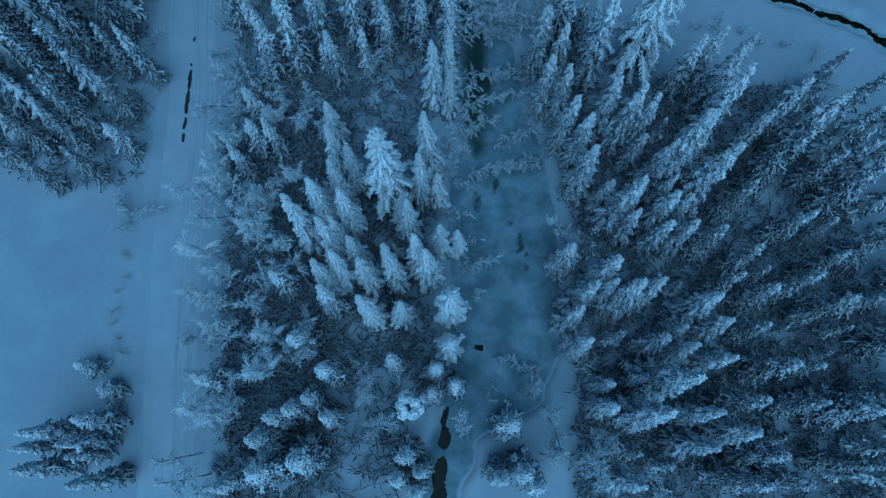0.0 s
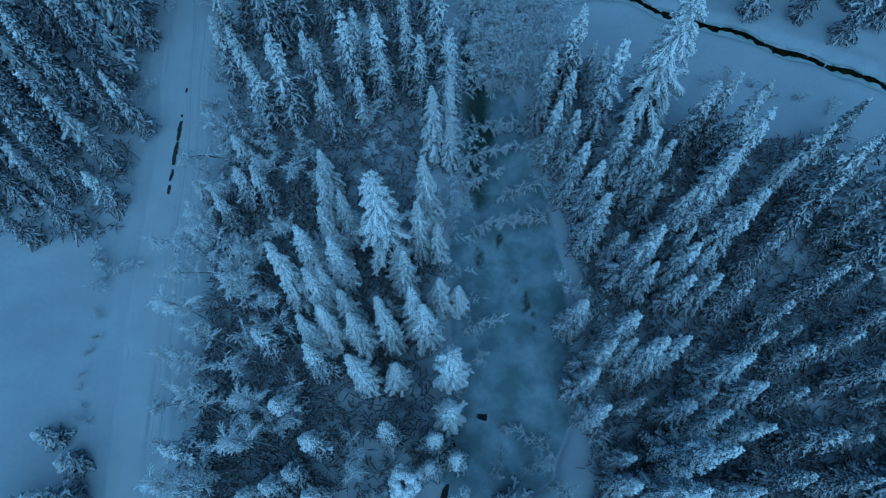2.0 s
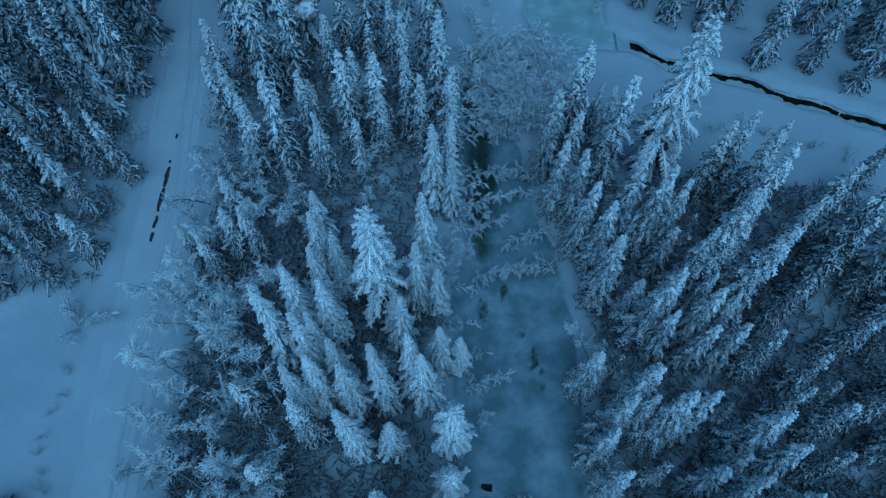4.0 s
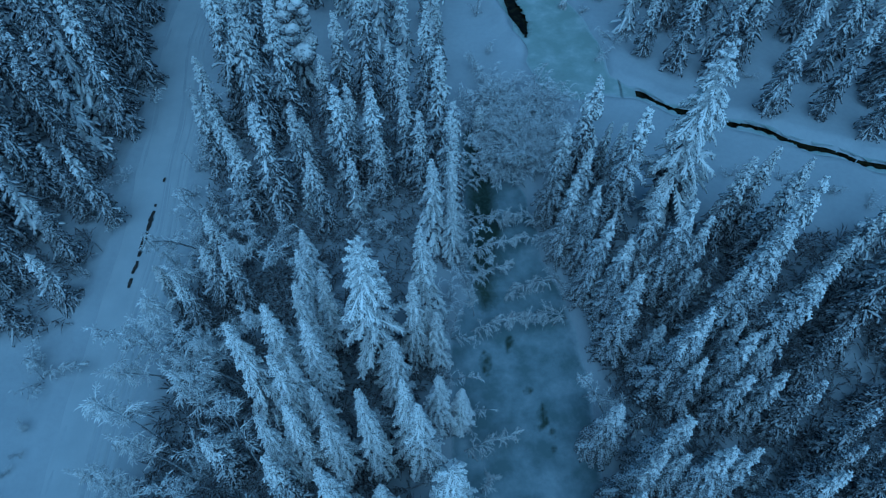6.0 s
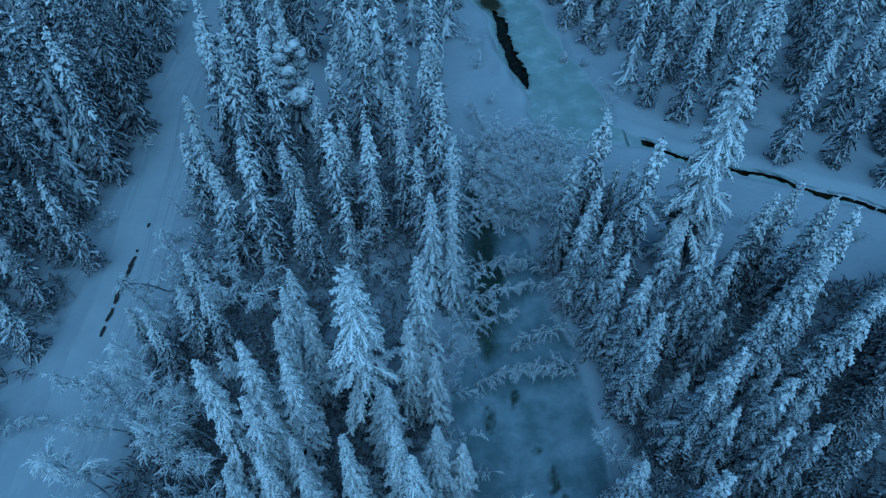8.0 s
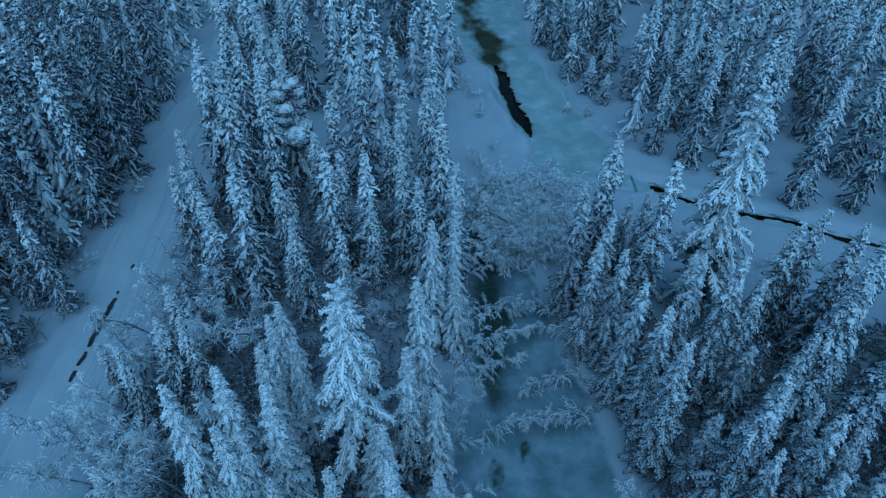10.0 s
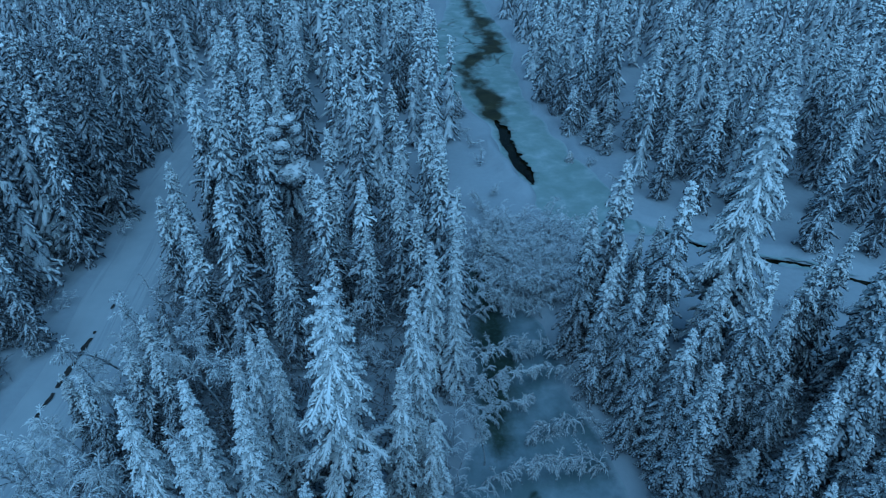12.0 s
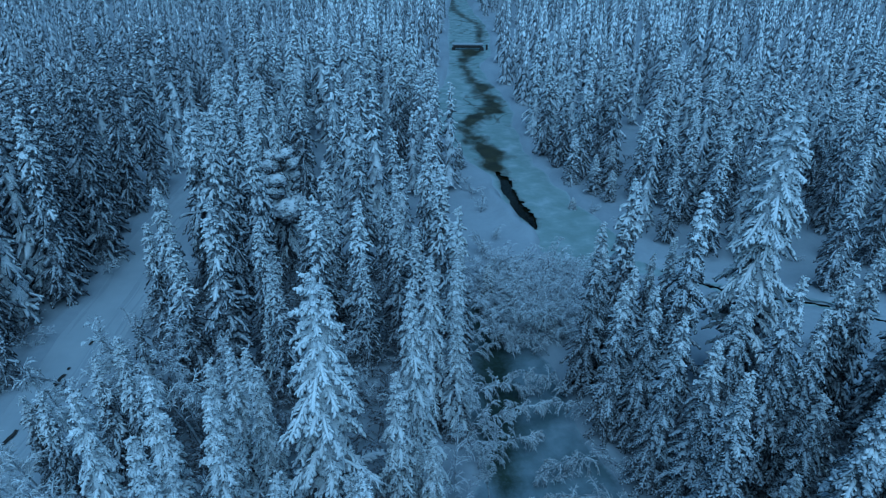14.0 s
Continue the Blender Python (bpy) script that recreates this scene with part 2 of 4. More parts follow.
def spaced(lo, hi, step, reach, growth=1.18):
    """Coordinates at even steps from lo to hi, growing apart beyond."""
    mid = list(np.arange(lo, hi + step / 2, step))
    left, right, s = [], [], step
    a, b = lo, hi
    while b < reach:
        s *= growth
        a, b = a - s, b + s
        left.append(a)
        right.append(b)
    return left[::-1] + mid + right


def build_ground():
    xs, ys = spaced(-46, 48, 0.5, 1500), spaced(-14, 92, 0.5, 1500)
    verts = [(x, y, ground_z(x, y)) for y in ys for x in xs]
    nx = len(xs)
    faces = [(j * nx + i, j * nx + i + 1, (j + 1) * nx + i + 1, (j + 1) * nx + i) for j in range(len(ys) - 1) for i in range(nx - 1)]
    ob = new("ground", mesh_of("ground", verts, faces, SNOW, True))
    return tagged(ob, "deep blue-white snow lying over the forest floor and field", "ground", kind="structure")


def open_water(x, y):
    """Above zero where the ice has broken away over running water."""
    v = -1.0
    if 55 < y < 72:
        c, h = along(LEAD, y)
        v = max(v, h - abs(x - c) + (0.5 if x > c else 0.15) * noise.noise(Vector((x * 1.1, y * 1.1, 2.0))) + (0.3 if x > c else 0.1) * noise.noise(Vector((x * 2.6, y * 2.6, 5.0))))
    if x > 18.4:
        c, h = along(CREEK, x)
        gap = 0.45 + 0.4 * noise.noise(Vector((x * 0.35, 3.0, 9.0))) + 0.35 * noise.noise(Vector((x * 1.4, y * 0.6, 5.0)))
        v = max(v, gap - abs(y - c) + 0.15 * noise.noise(Vector((x * 1.5, y * 1.5, 2.0))))
    if 4.5 < y < 6 and 2 < x < 4.5:
        v = max(v, 0.34 - math.hypot((x - 3.15) * 0.75, (y - 5.25) * 1.4 + (x - 3.15) * 0.5))
    if y < 4.4:
        c, h = along(((-40, -6, 0.5), (-6, -0.4, 0.45), (-3, 0.1, 0.42), (-0.8, 0.1, 0.22), (1.6, 0.95, 0.2), (4.4, 0.8, 0.0)), y)
        v = max(v, h - abs(x - c) + 0.3 * noise.noise(Vector((x, y, 2.0))) + 0.45 * noise.noise(Vector((0.4, y * 0.75, 6.0))))
    return v


def thinness(x, y):
    """0 for thick snowed-over ice, 1 where dark water shows through."""
    v = 0.0
    if 22 < y < 46 and x < 12:
        c, h = along(((21, 2.8, -0.8), (24.5, 3.2, 0.9), (30, 3.3, 1.4), (36, 3.0, 1.2), (41, 2.8, 1.1), (46, 3, 0.6)), y)
        v = max(v, min(0.72, 0.42 + (h - abs(x - c) + 0.8 * noise.noise(Vector((x * 0.6, y * 0.5, 2)))) * 0.45))
    for px, py, rx, ry in ((4.9, 20.3, 0.35, 0.7), (3.1, 18.6, 0.4, 0.9), (6.1, 16.6, 0.3, 0.45), (7.0, 14.6, 0.4, 0.9), (3.1, 5.3, 0.45, 0.25), (7.5, 13.2, 0.3, 0.7)):
        q = ((x - px) / rx) ** 2 + ((y - py) / ry) ** 2 + 2.2 * noise.noise(Vector((x * 2.2, y * 2.2, px)))
        if q < 3:
            v = max(v, 0.72 * math.exp(-max(0.0, q) * 0.7))
    if y > 55:
        w = open_water(x, y)
        v = max(v, min(0.9, 0.5 + 0.6 * w)) if w > -0.8 else v
    if y > 69:
        c, h = along(SHALLOWS, y)
        n = noise.noise(Vector((x * 0.5, y * 0.3, 4.0))) + 0.6 * noise.noise(Vector((x * 1.3, y * 0.7, 6.0)))
        v = max(v, min(0.92, 0.42 + 0.34 * (h - abs(x - c) + 1.1 * n)))
        if y > 84:
            streak = noise.noise(Vector((x * 0.45, y * 0.22, 9.0)))
            v = max(v, 0.62 * math.exp(-(streak / 0.07) ** 2) * min(1.0, (y - 84) / 8))
    return max(0.0, v)


def ice_sheet(name, mat, x0, x1, y0, y1, step, label):
    nx, ny = int((x1 - x0) / step) + 1, int((y1 - y0) / step) + 1
    index, verts, faces, thin, shore = {}, [], [], [], []

    def vert(i, j):
        if (i, j) not in index:
            x, y = x0 + i * step, y0 + j * step
            index[i, j] = len(verts)
            w = open_water(x, y)
            if -0.7 * step < w < step:
                e = 0.05
                g = Vector((open_water(x + e, y) - w, open_water(x, y + e) - w)) / e
                if g.length > 0.2:
                    x, y = x - g.x * w / g.length_squared, y - g.y * w / g.length_squared
            verts.append((x, y, -0.38 + 0.03 * noise.noise(Vector((x * 0.6, y * 0.6, 8)))))
            thin.append(thinness(x, y))
            shore.append(min(1.0, max(0.0, 1.0 - (channel(x, y) + 0.4) / 0.7)))
        return index[i, j]

    for j in range(ny):
        for i in range(nx):
            x, y = x0 + (i + 0.5) * step, y0 + (j + 0.5) * step
            if channel(x, y) > -1.0 and open_water(x, y) < 0:
                faces.append((vert(i, j), vert(i + 1, j), vert(i + 1, j + 1), vert(i, j + 1)))
    me = mesh_of(name, verts, faces, mat, True)
    at = me.attributes.new("thin", "FLOAT", "POINT")
    at.data.foreach_set("value", thin)
    at = me.attributes.new("shore", "FLOAT", "POINT")
    at.data.foreach_set("value", shore)
    return tagged(new(name, me), label, "ice", kind="structure")


def build_water():
    """Dark running water under the ice, one strip for each watercourse."""
    for name, x0, x1, y0, y1 in (("water_stream", -9, 12, -45, 46), ("water_river", -6, 17, 46.004, 300), ("water_creek", 17.004, 92, 15, 49)):
        verts, faces = [(x0, y0, -0.62), (x1, y0, -0.62), (x1, y1, -0.62), (x0, y1, -0.62)], [(0, 1, 2, 3)]
        ob = new(name, mesh_of(name, verts, faces, WATER))
        tagged(ob, "black open water between the ice edges", "water", kind="structure")


def build_road():
    """The groomed track with its shallow ruts."""
    offsets = list(np.arange(-2.6, 2.61, 0.1))
    ys = list(np.arange(-40, 86, 0.5))
    verts = []
    for y in ys:
        c, h = along(ROAD, y)
        for o in offsets:
            rut = 0.0
            for at, depth, wide in ((0.35, 0.06, 0.09), (0.6, 0.085, 0.11), (0.95, 0.055, 0.08), (1.5, 0.08, 0.12), (1.85, 0.06, 0.1), (-0.9, 0.03, 0.25), (-1.8, 0.04, 0.3)):
                at += 0.06 * math.sin(y * 0.15 + at * 5)
                rut -= depth * math.exp(-((o - at) / wide) ** 2)
            z = 0.05 + rut + 0.03 * noise.noise(Vector((o * 0.8, y * 0.4, 2.0))) - 0.12 * max(0.0, abs(o) - 2.1) / 0.5
            verts.append((c + o, y, z))
    n = len(offsets)
    faces = []
    for j in range(len(ys) - 1):
        for i in range(n - 1):
            faces.append((j * n + i, j * n + i + 1, (j + 1) * n + i + 1, (j + 1) * n + i))
    ob = new("road", mesh_of("road", verts, faces, ROAD_SNOW, True))
    tagged(ob, "groomed snow track with narrow ski and runner ruts", "road", kind="structure")


def build_slits():
    """Dark cracks in the snow over the ditch at the track's side."""
    for y0, y1, wide in ((24.4, 25.3, 0.09), (25.7, 26.9, 0.09), (27.3, 29.7, 0.14), (29.8, 31.9, 0.12), (32.3, 32.6, 0.05), (35.0, 35.5, 0.05)):
        n = 26
        verts, faces = [], []
        for k in range(n + 1):
            y = y0 + (y1 - y0) * k / n
            c = -24.42 + 0.03 * (y - 28) * 0.3 + 0.08 * noise.noise(Vector((y * 1.3, 0, 0)))
            h = wide * (0.25 + math.sin(math.pi * min(max(k / n, 0.03), 0.97)) ** 0.5) * (0.8 + 0.6 * noise.noise(Vector((y * 2.5, 4, 0))) + 0.5 * noise.noise(Vector((y * 6.5, 9, 0))))
            for dx, z in ((-h - 0.05, 0.10), (-h, 0.075), (h, 0.075), (h + 0.06, 0.11)):
                verts.append((c + dx, y, z))
        for k in range(n):
            for j in range(3):
                a = k * 4 + j
                faces.append((a, a + 1, a + 5, a + 4))
        ob = new("ditch_crack", mesh_of("ditch_crack", verts, faces, SOIL))
        tagged(ob, "dark wet crack in the snow along the track", "ditch", "cracks along the track", "structure")


build_ground()
build_water()
ice_sheet("ice_stream", ICE, -8, 11.5, -14, 46, 0.25, "grey snow-dusted ice on the side stream with thin green patches")
ice_sheet("ice_river", RIVER_ICE, -4, 17, 46, 104, 0.25, "pale river ice with a dark open lead")
ice_sheet("ice_river", RIVER_ICE, -6, 16, 104, 260, 0.7, "patchy river ice with wet dark channels")
ice_sheet("ice_creek", RIVER_ICE, 17, 60, 24, 49, 0.25, "snowy ice shelf at the edges of the creek")
build_road()
build_slits()


# ---- spruces ----
rng = random.Random(7)


def finger(verts, faces, p, d, length, thick, drop):
    """A blunt side shoot weighed down by its snow: thin at the foot, thickest near the end."""
    cross = Vector((-d.y, d.x, 0)).normalized()
    up = Vector((0, 0, 1))
    m = p + d * (length * 0.68) - up * (drop * length * 0.45)
    q = p + d * length - up * (drop * length)
    b = len(verts)
    verts += [p, m + up * thick, m + cross * thick - up * thick * 0.45, m - cross * thick - up * thick * 0.45, q - up * thick * 0.2]
    for j in range(3):
        i, k = b + 1 + j, b + 1 + (j + 1) % 3
        faces += [(b, k, i), (i, k, b + 4)]


def blob(verts, faces, p, d, length, thick, fall):
    """A side shoot under its snow: a short rounded nodule, fullest past its middle, its end bent down."""
    cross = Vector((-d.y, d.x, 0))
    cross = cross.normalized() if cross.length > 0.05 else Vector((1, 0, 0))
    up = cross.cross(d) if cross.cross(d).z > 0 else d.cross(cross)
    b, spin = len(verts), rng.uniform(0, 2)
    verts.append(p)
    for s, w in ((0.36, 0.8), (0.82, 0.9)):
        m = p + d * (length * s) - Vector((0, 0, fall * length * s * s))
        for j in range(3):
            t, k = spin + 2.094 * j, thick * w * rng.uniform(0.72, 1.3)
            verts.append(m + cross * (k * math.cos(t)) + up * (k * 0.8 * math.sin(t)))
    verts.append(p + d * length - Vector((0, 0, fall * length)))
    for j in range(3):
        i, k = b + 1 + j, b + 1 + (j + 1) % 3
        faces += [(b, k, i), (i, k, k + 3, i + 3), (i + 3, k + 3, b + 7)]


def bough(verts, faces, foot, az, reach, rise, drop, thick, rich):
    """One snow-laden bough: a lumpy arm that leaves the trunk and hangs, with its side shoots. rich: 2 near, 1 further off, 0 far."""
    out = Vector((math.cos(az), math.sin(az), 0))
    side = Vector((-out.y, out.x, 0))
    up = Vector((0, 0, 1))
    bend, bow = rng.uniform(-0.25, 0.25), rng.uniform(1.6, 2.3)

    def at(s):
        return foot + out * (reach * (s - 0.16 * drop * s * s)) + side * (bend * reach * s * s) + up * (reach * (rise * s - drop * s ** bow))

    stops, sides = (((0.3, 0.85), 3), ((0.25, 0.6, 0.92), 3), ((0.22, 0.45, 0.7, 0.93), 4))[rich]
    base = len(verts)
    for s in stops:
        p = at(s)
        tangent = (at(s + 0.05) - at(s - 0.05)).normalized()
        lift = side.cross(tangent) if side.cross(tangent).z > 0 else tangent.cross(side)
        w = thick * (0.65 + 0.6 * math.sin(math.pi * min(1.0, s * 0.95) ** 1.4)) * rng.uniform(0.7, 1.35)
        spin = rng.uniform(-0.4, 0.4)
        for j in range(sides):
            t, k = spin + 2 * math.pi * j / sides, w * rng.uniform(0.8, 1.2)
            verts.append(p + side * (1.15 * k * math.cos(t)) + lift * (0.85 * k * math.sin(t)))
    verts.append(at(1.04))
    for k in range(len(stops) - 1):
        for j in range(sides):
            i0, i1 = base + k * sides + j, base + k * sides + (j + 1) % sides
            faces.append((i0, i0 + sides, i1 + sides, i1))
    last = base + (len(stops) - 1) * sides
    for j in range(sides):
        faces.append((last + j, last + sides, last + (j + 1) % sides))
    shoots = (1, 3, 4 + int(5 * min(reach, 1.6) + 11 * max(0.0, min(reach, 2.6) - 1.6)))[rich]
    for c in range(shoots):
        s = 0.34 + 0.62 * (c + rng.uniform(0.0, 1.0)) / shoots
        sign = (1, -1)[c % 2] * (-1 if bend > 0 else 1)
        tangent = (at(s) - at(s - 0.1)).normalized()
        d = (tangent * rng.uniform(0.5, 1.0) + side * sign * rng.uniform(0.5, 1.1) + up * rng.uniform(-0.25, 0.3)).normalized()
        blob(verts, faces, at(s) + side * (sign * thick * 0.5) + up * (thick * 0.4), d, (0.11 + 0.10 * reach * (1.3 - 0.6 * s)) * rng.uniform(0.7, 1.3) * (1.7, 1.35, 1.0)[rich], thick * rng.uniform(0.75, 1.25), rng.uniform(0.0, 0.6))


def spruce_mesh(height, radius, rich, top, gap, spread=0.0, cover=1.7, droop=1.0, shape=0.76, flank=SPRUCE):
    """Trunk and crown of one spruce. top: how blunt the crown ends; gap: metres between whorls; spread: long uneven
    boughs; cover: how far down the bright rime reaches, which also puts the light on the tops and the shade below into
    the colour; droop: how far the boughs hang; shape: how soon the crown widens; flank: what clothes the lower boughs.
    """
    tv, tf = [], []
    tube(tv, tf, [Vector((0, 0, -0.4)), Vector((0.02, 0, height * 0.35)), Vector((0, 0.03, height * 0.7)), Vector((0, 0, height * 0.985))],
         [0.012 * height + 0.03, 0.010 * height, 0.006 * height, 0.02], 7)
    verts, faces, marks = [], [], []
    phase, seed = rng.uniform(0, 6), rng.uniform(0, 90)

    def profile(u, az):
        tier = 1.0 + (0.05 + spread) * math.sin(u * 17.0 + phase) + 0.05 * math.sin(u * 47 + phase)
        lobe = 1 + 0.25 * noise.noise(Vector((math.cos(az) * 1.3 + seed, math.sin(az) * 1.3, u * 8)))
        return radius * min(1.0, 0.04 + top * (1 - math.exp(-u * 30)) + 0.96 * (u / 0.96) ** shape) * tier * lobe * (1.0 if u < 0.85 else 0.85)

    # whorls of boughs: short and level at the top, longer and hanging further down
    z, turn = 0.6, rng.uniform(0, 6)
    while z < height * 0.985:
        u = 1 - z / height
        count = (5, 6, 7)[rich] - (1 if u < 0.12 else 0)
        turn += 2.4
        hang = min(1.0, u * 2.6)
        for k in range(count):
            az = turn + 2 * math.pi * (k + rng.uniform(-0.45, 0.45)) / count
            reach = max(0.15, profile(u, az) * rng.choice((0.66, 0.84, 0.95, 1.0, 1.08, 1.24 + spread)) * rng.uniform(0.92, 1.08) * min(1.0, 0.45 + 9 * u))
            rise = 0.5 * (1 - min(1, u * 6)) + rng.uniform(0.0, 0.22)
            drop = 0.2 + rng.uniform(0.1, 0.4) + rng.uniform(0.0, 0.6) * hang
            drop *= droop
            thick = (0.055 + 0.022 * min(reach, 1.6)) * (1.75, 1.35, 1.0)[rich] * rng.uniform(0.75, 1.25)
            bough(verts, faces, Vector((0, 0, z + rng.uniform(-0.5, 0.5) * gap)), az, reach, rise, drop, thick, rich)
            # bright boughs above, dark below: thinner rime, and crown shade put into colour
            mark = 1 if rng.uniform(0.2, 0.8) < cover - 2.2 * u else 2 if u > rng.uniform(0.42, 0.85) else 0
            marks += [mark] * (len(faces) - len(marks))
        z += gap * (0.5 + 0.6 * min(1, profile(u, 0) / radius))
    # the packed inner crown: frosted twigs grown into one ragged body
    sides, rings = (6, 8, 11)[rich], (16, 24, 36)[rich]
    base = len(verts)
    for i in range(rings + 1):
        u = 0.012 + 0.93 * i / rings
        for k in range(sides):
            a = 2 * math.pi * (k + 0.5 * (i % 2)) / sides
            body = profile(u, a) * (0.40 + rng.uniform(-0.2, 0.2)) * min(1.0, 0.35 + u * 4)
            verts.append(Vector((body * math.cos(a), body * math.sin(a), height * (1 - u) - 0.2 * body + rng.uniform(-0.3, 0.3) * height / rings)))
    for i in range(rings):
        for k in range(sides):
            a, b = base + i * sides + k, base + i * sides + (k + 1) % sides
            faces.append((a, a + sides, b + sides, b))
            # dark below its top, so the gaps between boughs look shaded
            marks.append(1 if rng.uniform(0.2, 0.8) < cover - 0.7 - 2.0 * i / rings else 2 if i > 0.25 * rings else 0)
    tube(verts, faces, [Vector((0, 0, height * 0.95)), Vector((0.02, 0.03, height * 0.98)), Vector((0, 0, height))], [0.10, 0.08, 0.03], 5)
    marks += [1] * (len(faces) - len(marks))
    crown = mesh_of("crown", verts, faces, flank, True, BRIGHT_RIME, [0] * len(faces))
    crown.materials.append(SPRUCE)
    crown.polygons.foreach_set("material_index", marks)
    return mesh_of("trunk", tv, tf, BARK, True), crown


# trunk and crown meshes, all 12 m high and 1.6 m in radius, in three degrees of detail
# rime reach also carries each stand's light: RICH bright, DUSKY and DULL dim
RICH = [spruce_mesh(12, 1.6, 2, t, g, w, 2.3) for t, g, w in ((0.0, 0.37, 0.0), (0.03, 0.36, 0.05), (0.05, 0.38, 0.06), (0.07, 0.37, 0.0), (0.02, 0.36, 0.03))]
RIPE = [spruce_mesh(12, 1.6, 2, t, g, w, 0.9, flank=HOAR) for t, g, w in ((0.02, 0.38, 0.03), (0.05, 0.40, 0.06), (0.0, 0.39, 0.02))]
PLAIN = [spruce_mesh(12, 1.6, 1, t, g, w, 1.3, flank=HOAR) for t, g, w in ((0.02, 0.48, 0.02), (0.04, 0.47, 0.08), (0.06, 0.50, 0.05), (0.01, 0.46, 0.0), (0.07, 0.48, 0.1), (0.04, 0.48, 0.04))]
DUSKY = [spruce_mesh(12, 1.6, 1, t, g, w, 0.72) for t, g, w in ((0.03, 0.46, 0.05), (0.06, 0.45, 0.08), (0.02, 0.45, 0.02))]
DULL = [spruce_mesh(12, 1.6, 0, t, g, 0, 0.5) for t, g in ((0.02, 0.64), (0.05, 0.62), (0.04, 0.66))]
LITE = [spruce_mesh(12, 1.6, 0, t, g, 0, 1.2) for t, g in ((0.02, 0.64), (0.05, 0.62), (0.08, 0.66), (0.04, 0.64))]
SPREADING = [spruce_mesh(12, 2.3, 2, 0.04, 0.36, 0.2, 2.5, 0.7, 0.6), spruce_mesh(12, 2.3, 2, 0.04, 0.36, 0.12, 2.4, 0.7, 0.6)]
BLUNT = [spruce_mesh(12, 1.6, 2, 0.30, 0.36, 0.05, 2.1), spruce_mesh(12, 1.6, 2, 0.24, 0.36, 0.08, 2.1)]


def lump(verts, faces, centre, radius, squash, seed):
    """A cauliflower of snow held by dense twigs."""
    bm = bmesh.new()
    bmesh.ops.create_icosphere(bm, subdivisions=3, radius=1.0)
    base = len(verts)
    for v in bm.verts:
        n = v.co.normalized()
        k = 1 + 0.42 * noise.noise(n * 2.1 + Vector((seed, 0, 0))) + 0.34 * noise.noise(n * 5.3 + Vector((0, seed, 0)))
        verts.append(centre + Vector((n.x * radius * k, n.y * radius * k, n.z * radius * squash * k)))
    faces.extend(tuple(base + v.index for v in f.verts) for f in bm.faces)
    bm.free()
    for k in range(34):
        d = Vector((rng.gauss(0, 1), rng.gauss(0, 1), abs(rng.gauss(0, 1)) * 0.8 - 0.1)).normalized()
        finger(verts, faces, centre + d * radius * 0.8, d, radius * rng.uniform(0.3, 0.6), radius * rng.uniform(0.12, 0.2), rng.uniform(-0.2, 0.5))


def snow_pine(x, y, h, tiers, label):
    """A tree whose boughs end in round clumps of snow. tiers: how far down, how far out, how many, how big."""
    thing = tagged(new("pine", None), label, "pine tree")
    thing.matrix_basis = pose(x, y, ground_z(x, y) - 0.05)
    tv, tf, cv, cf, lv, lf, nv, nf = [], [], [], [], [], [], [], []
    tube(tv, tf, [Vector((0, 0, -0.3)), Vector((0.1, 0.05, h * 0.5)), Vector((0, 0, h - 0.6))], [0.2, 0.14, 0.06], 7)
    for down, out, count, size in tiers:
        offset = rng.uniform(0, 6.3)
        for k in range(count):
            a = 2 * math.pi * (k + rng.uniform(-0.25, 0.25)) / count + offset
            d = out * rng.uniform(0.55, 1.15)
            p = Vector((d * math.cos(a), d * math.sin(a), h - down - rng.uniform(0, 0.4)))
            big = size * rng.uniform(0.65, 1.35)
            lump(cv, cf, p, big, rng.uniform(0.5, 0.8), rng.uniform(0, 50))
            lump(nv, nf, p * 0.92 - Vector((0, 0, big * 0.55 - 0.08 * p.z)), big * 1.1, 0.7, rng.uniform(0, 50))
            tube(lv, lf, [Vector((0, 0, p.z - 0.7)), p.lerp(Vector((0, 0, p.z - 0.4)), 0.4), p], [0.06, 0.05, 0.03], 4)
    part("trunk", mesh_of("trunk", tv, tf, BARK, True), thing)
    part("branches", mesh_of("branches", lv, lf, BARK, True), thing)
    part("needles", mesh_of("needles", nv, nf, SPRUCE, True), thing, "dark needles under the snow clumps")
    part("crown", mesh_of("crown", cv, cf, BRIGHT_RIME, True), thing, "rounded clumps of packed snow")
    planted.append((x, y))


LABELS = ("slender spruce loaded with fresh snow standing in the forest", "tall spruce with drooping boughs under heavy snow",
          "young spruce wrapped in frost and snow", "broad spruce with thick snow on spreading boughs")
planted = []


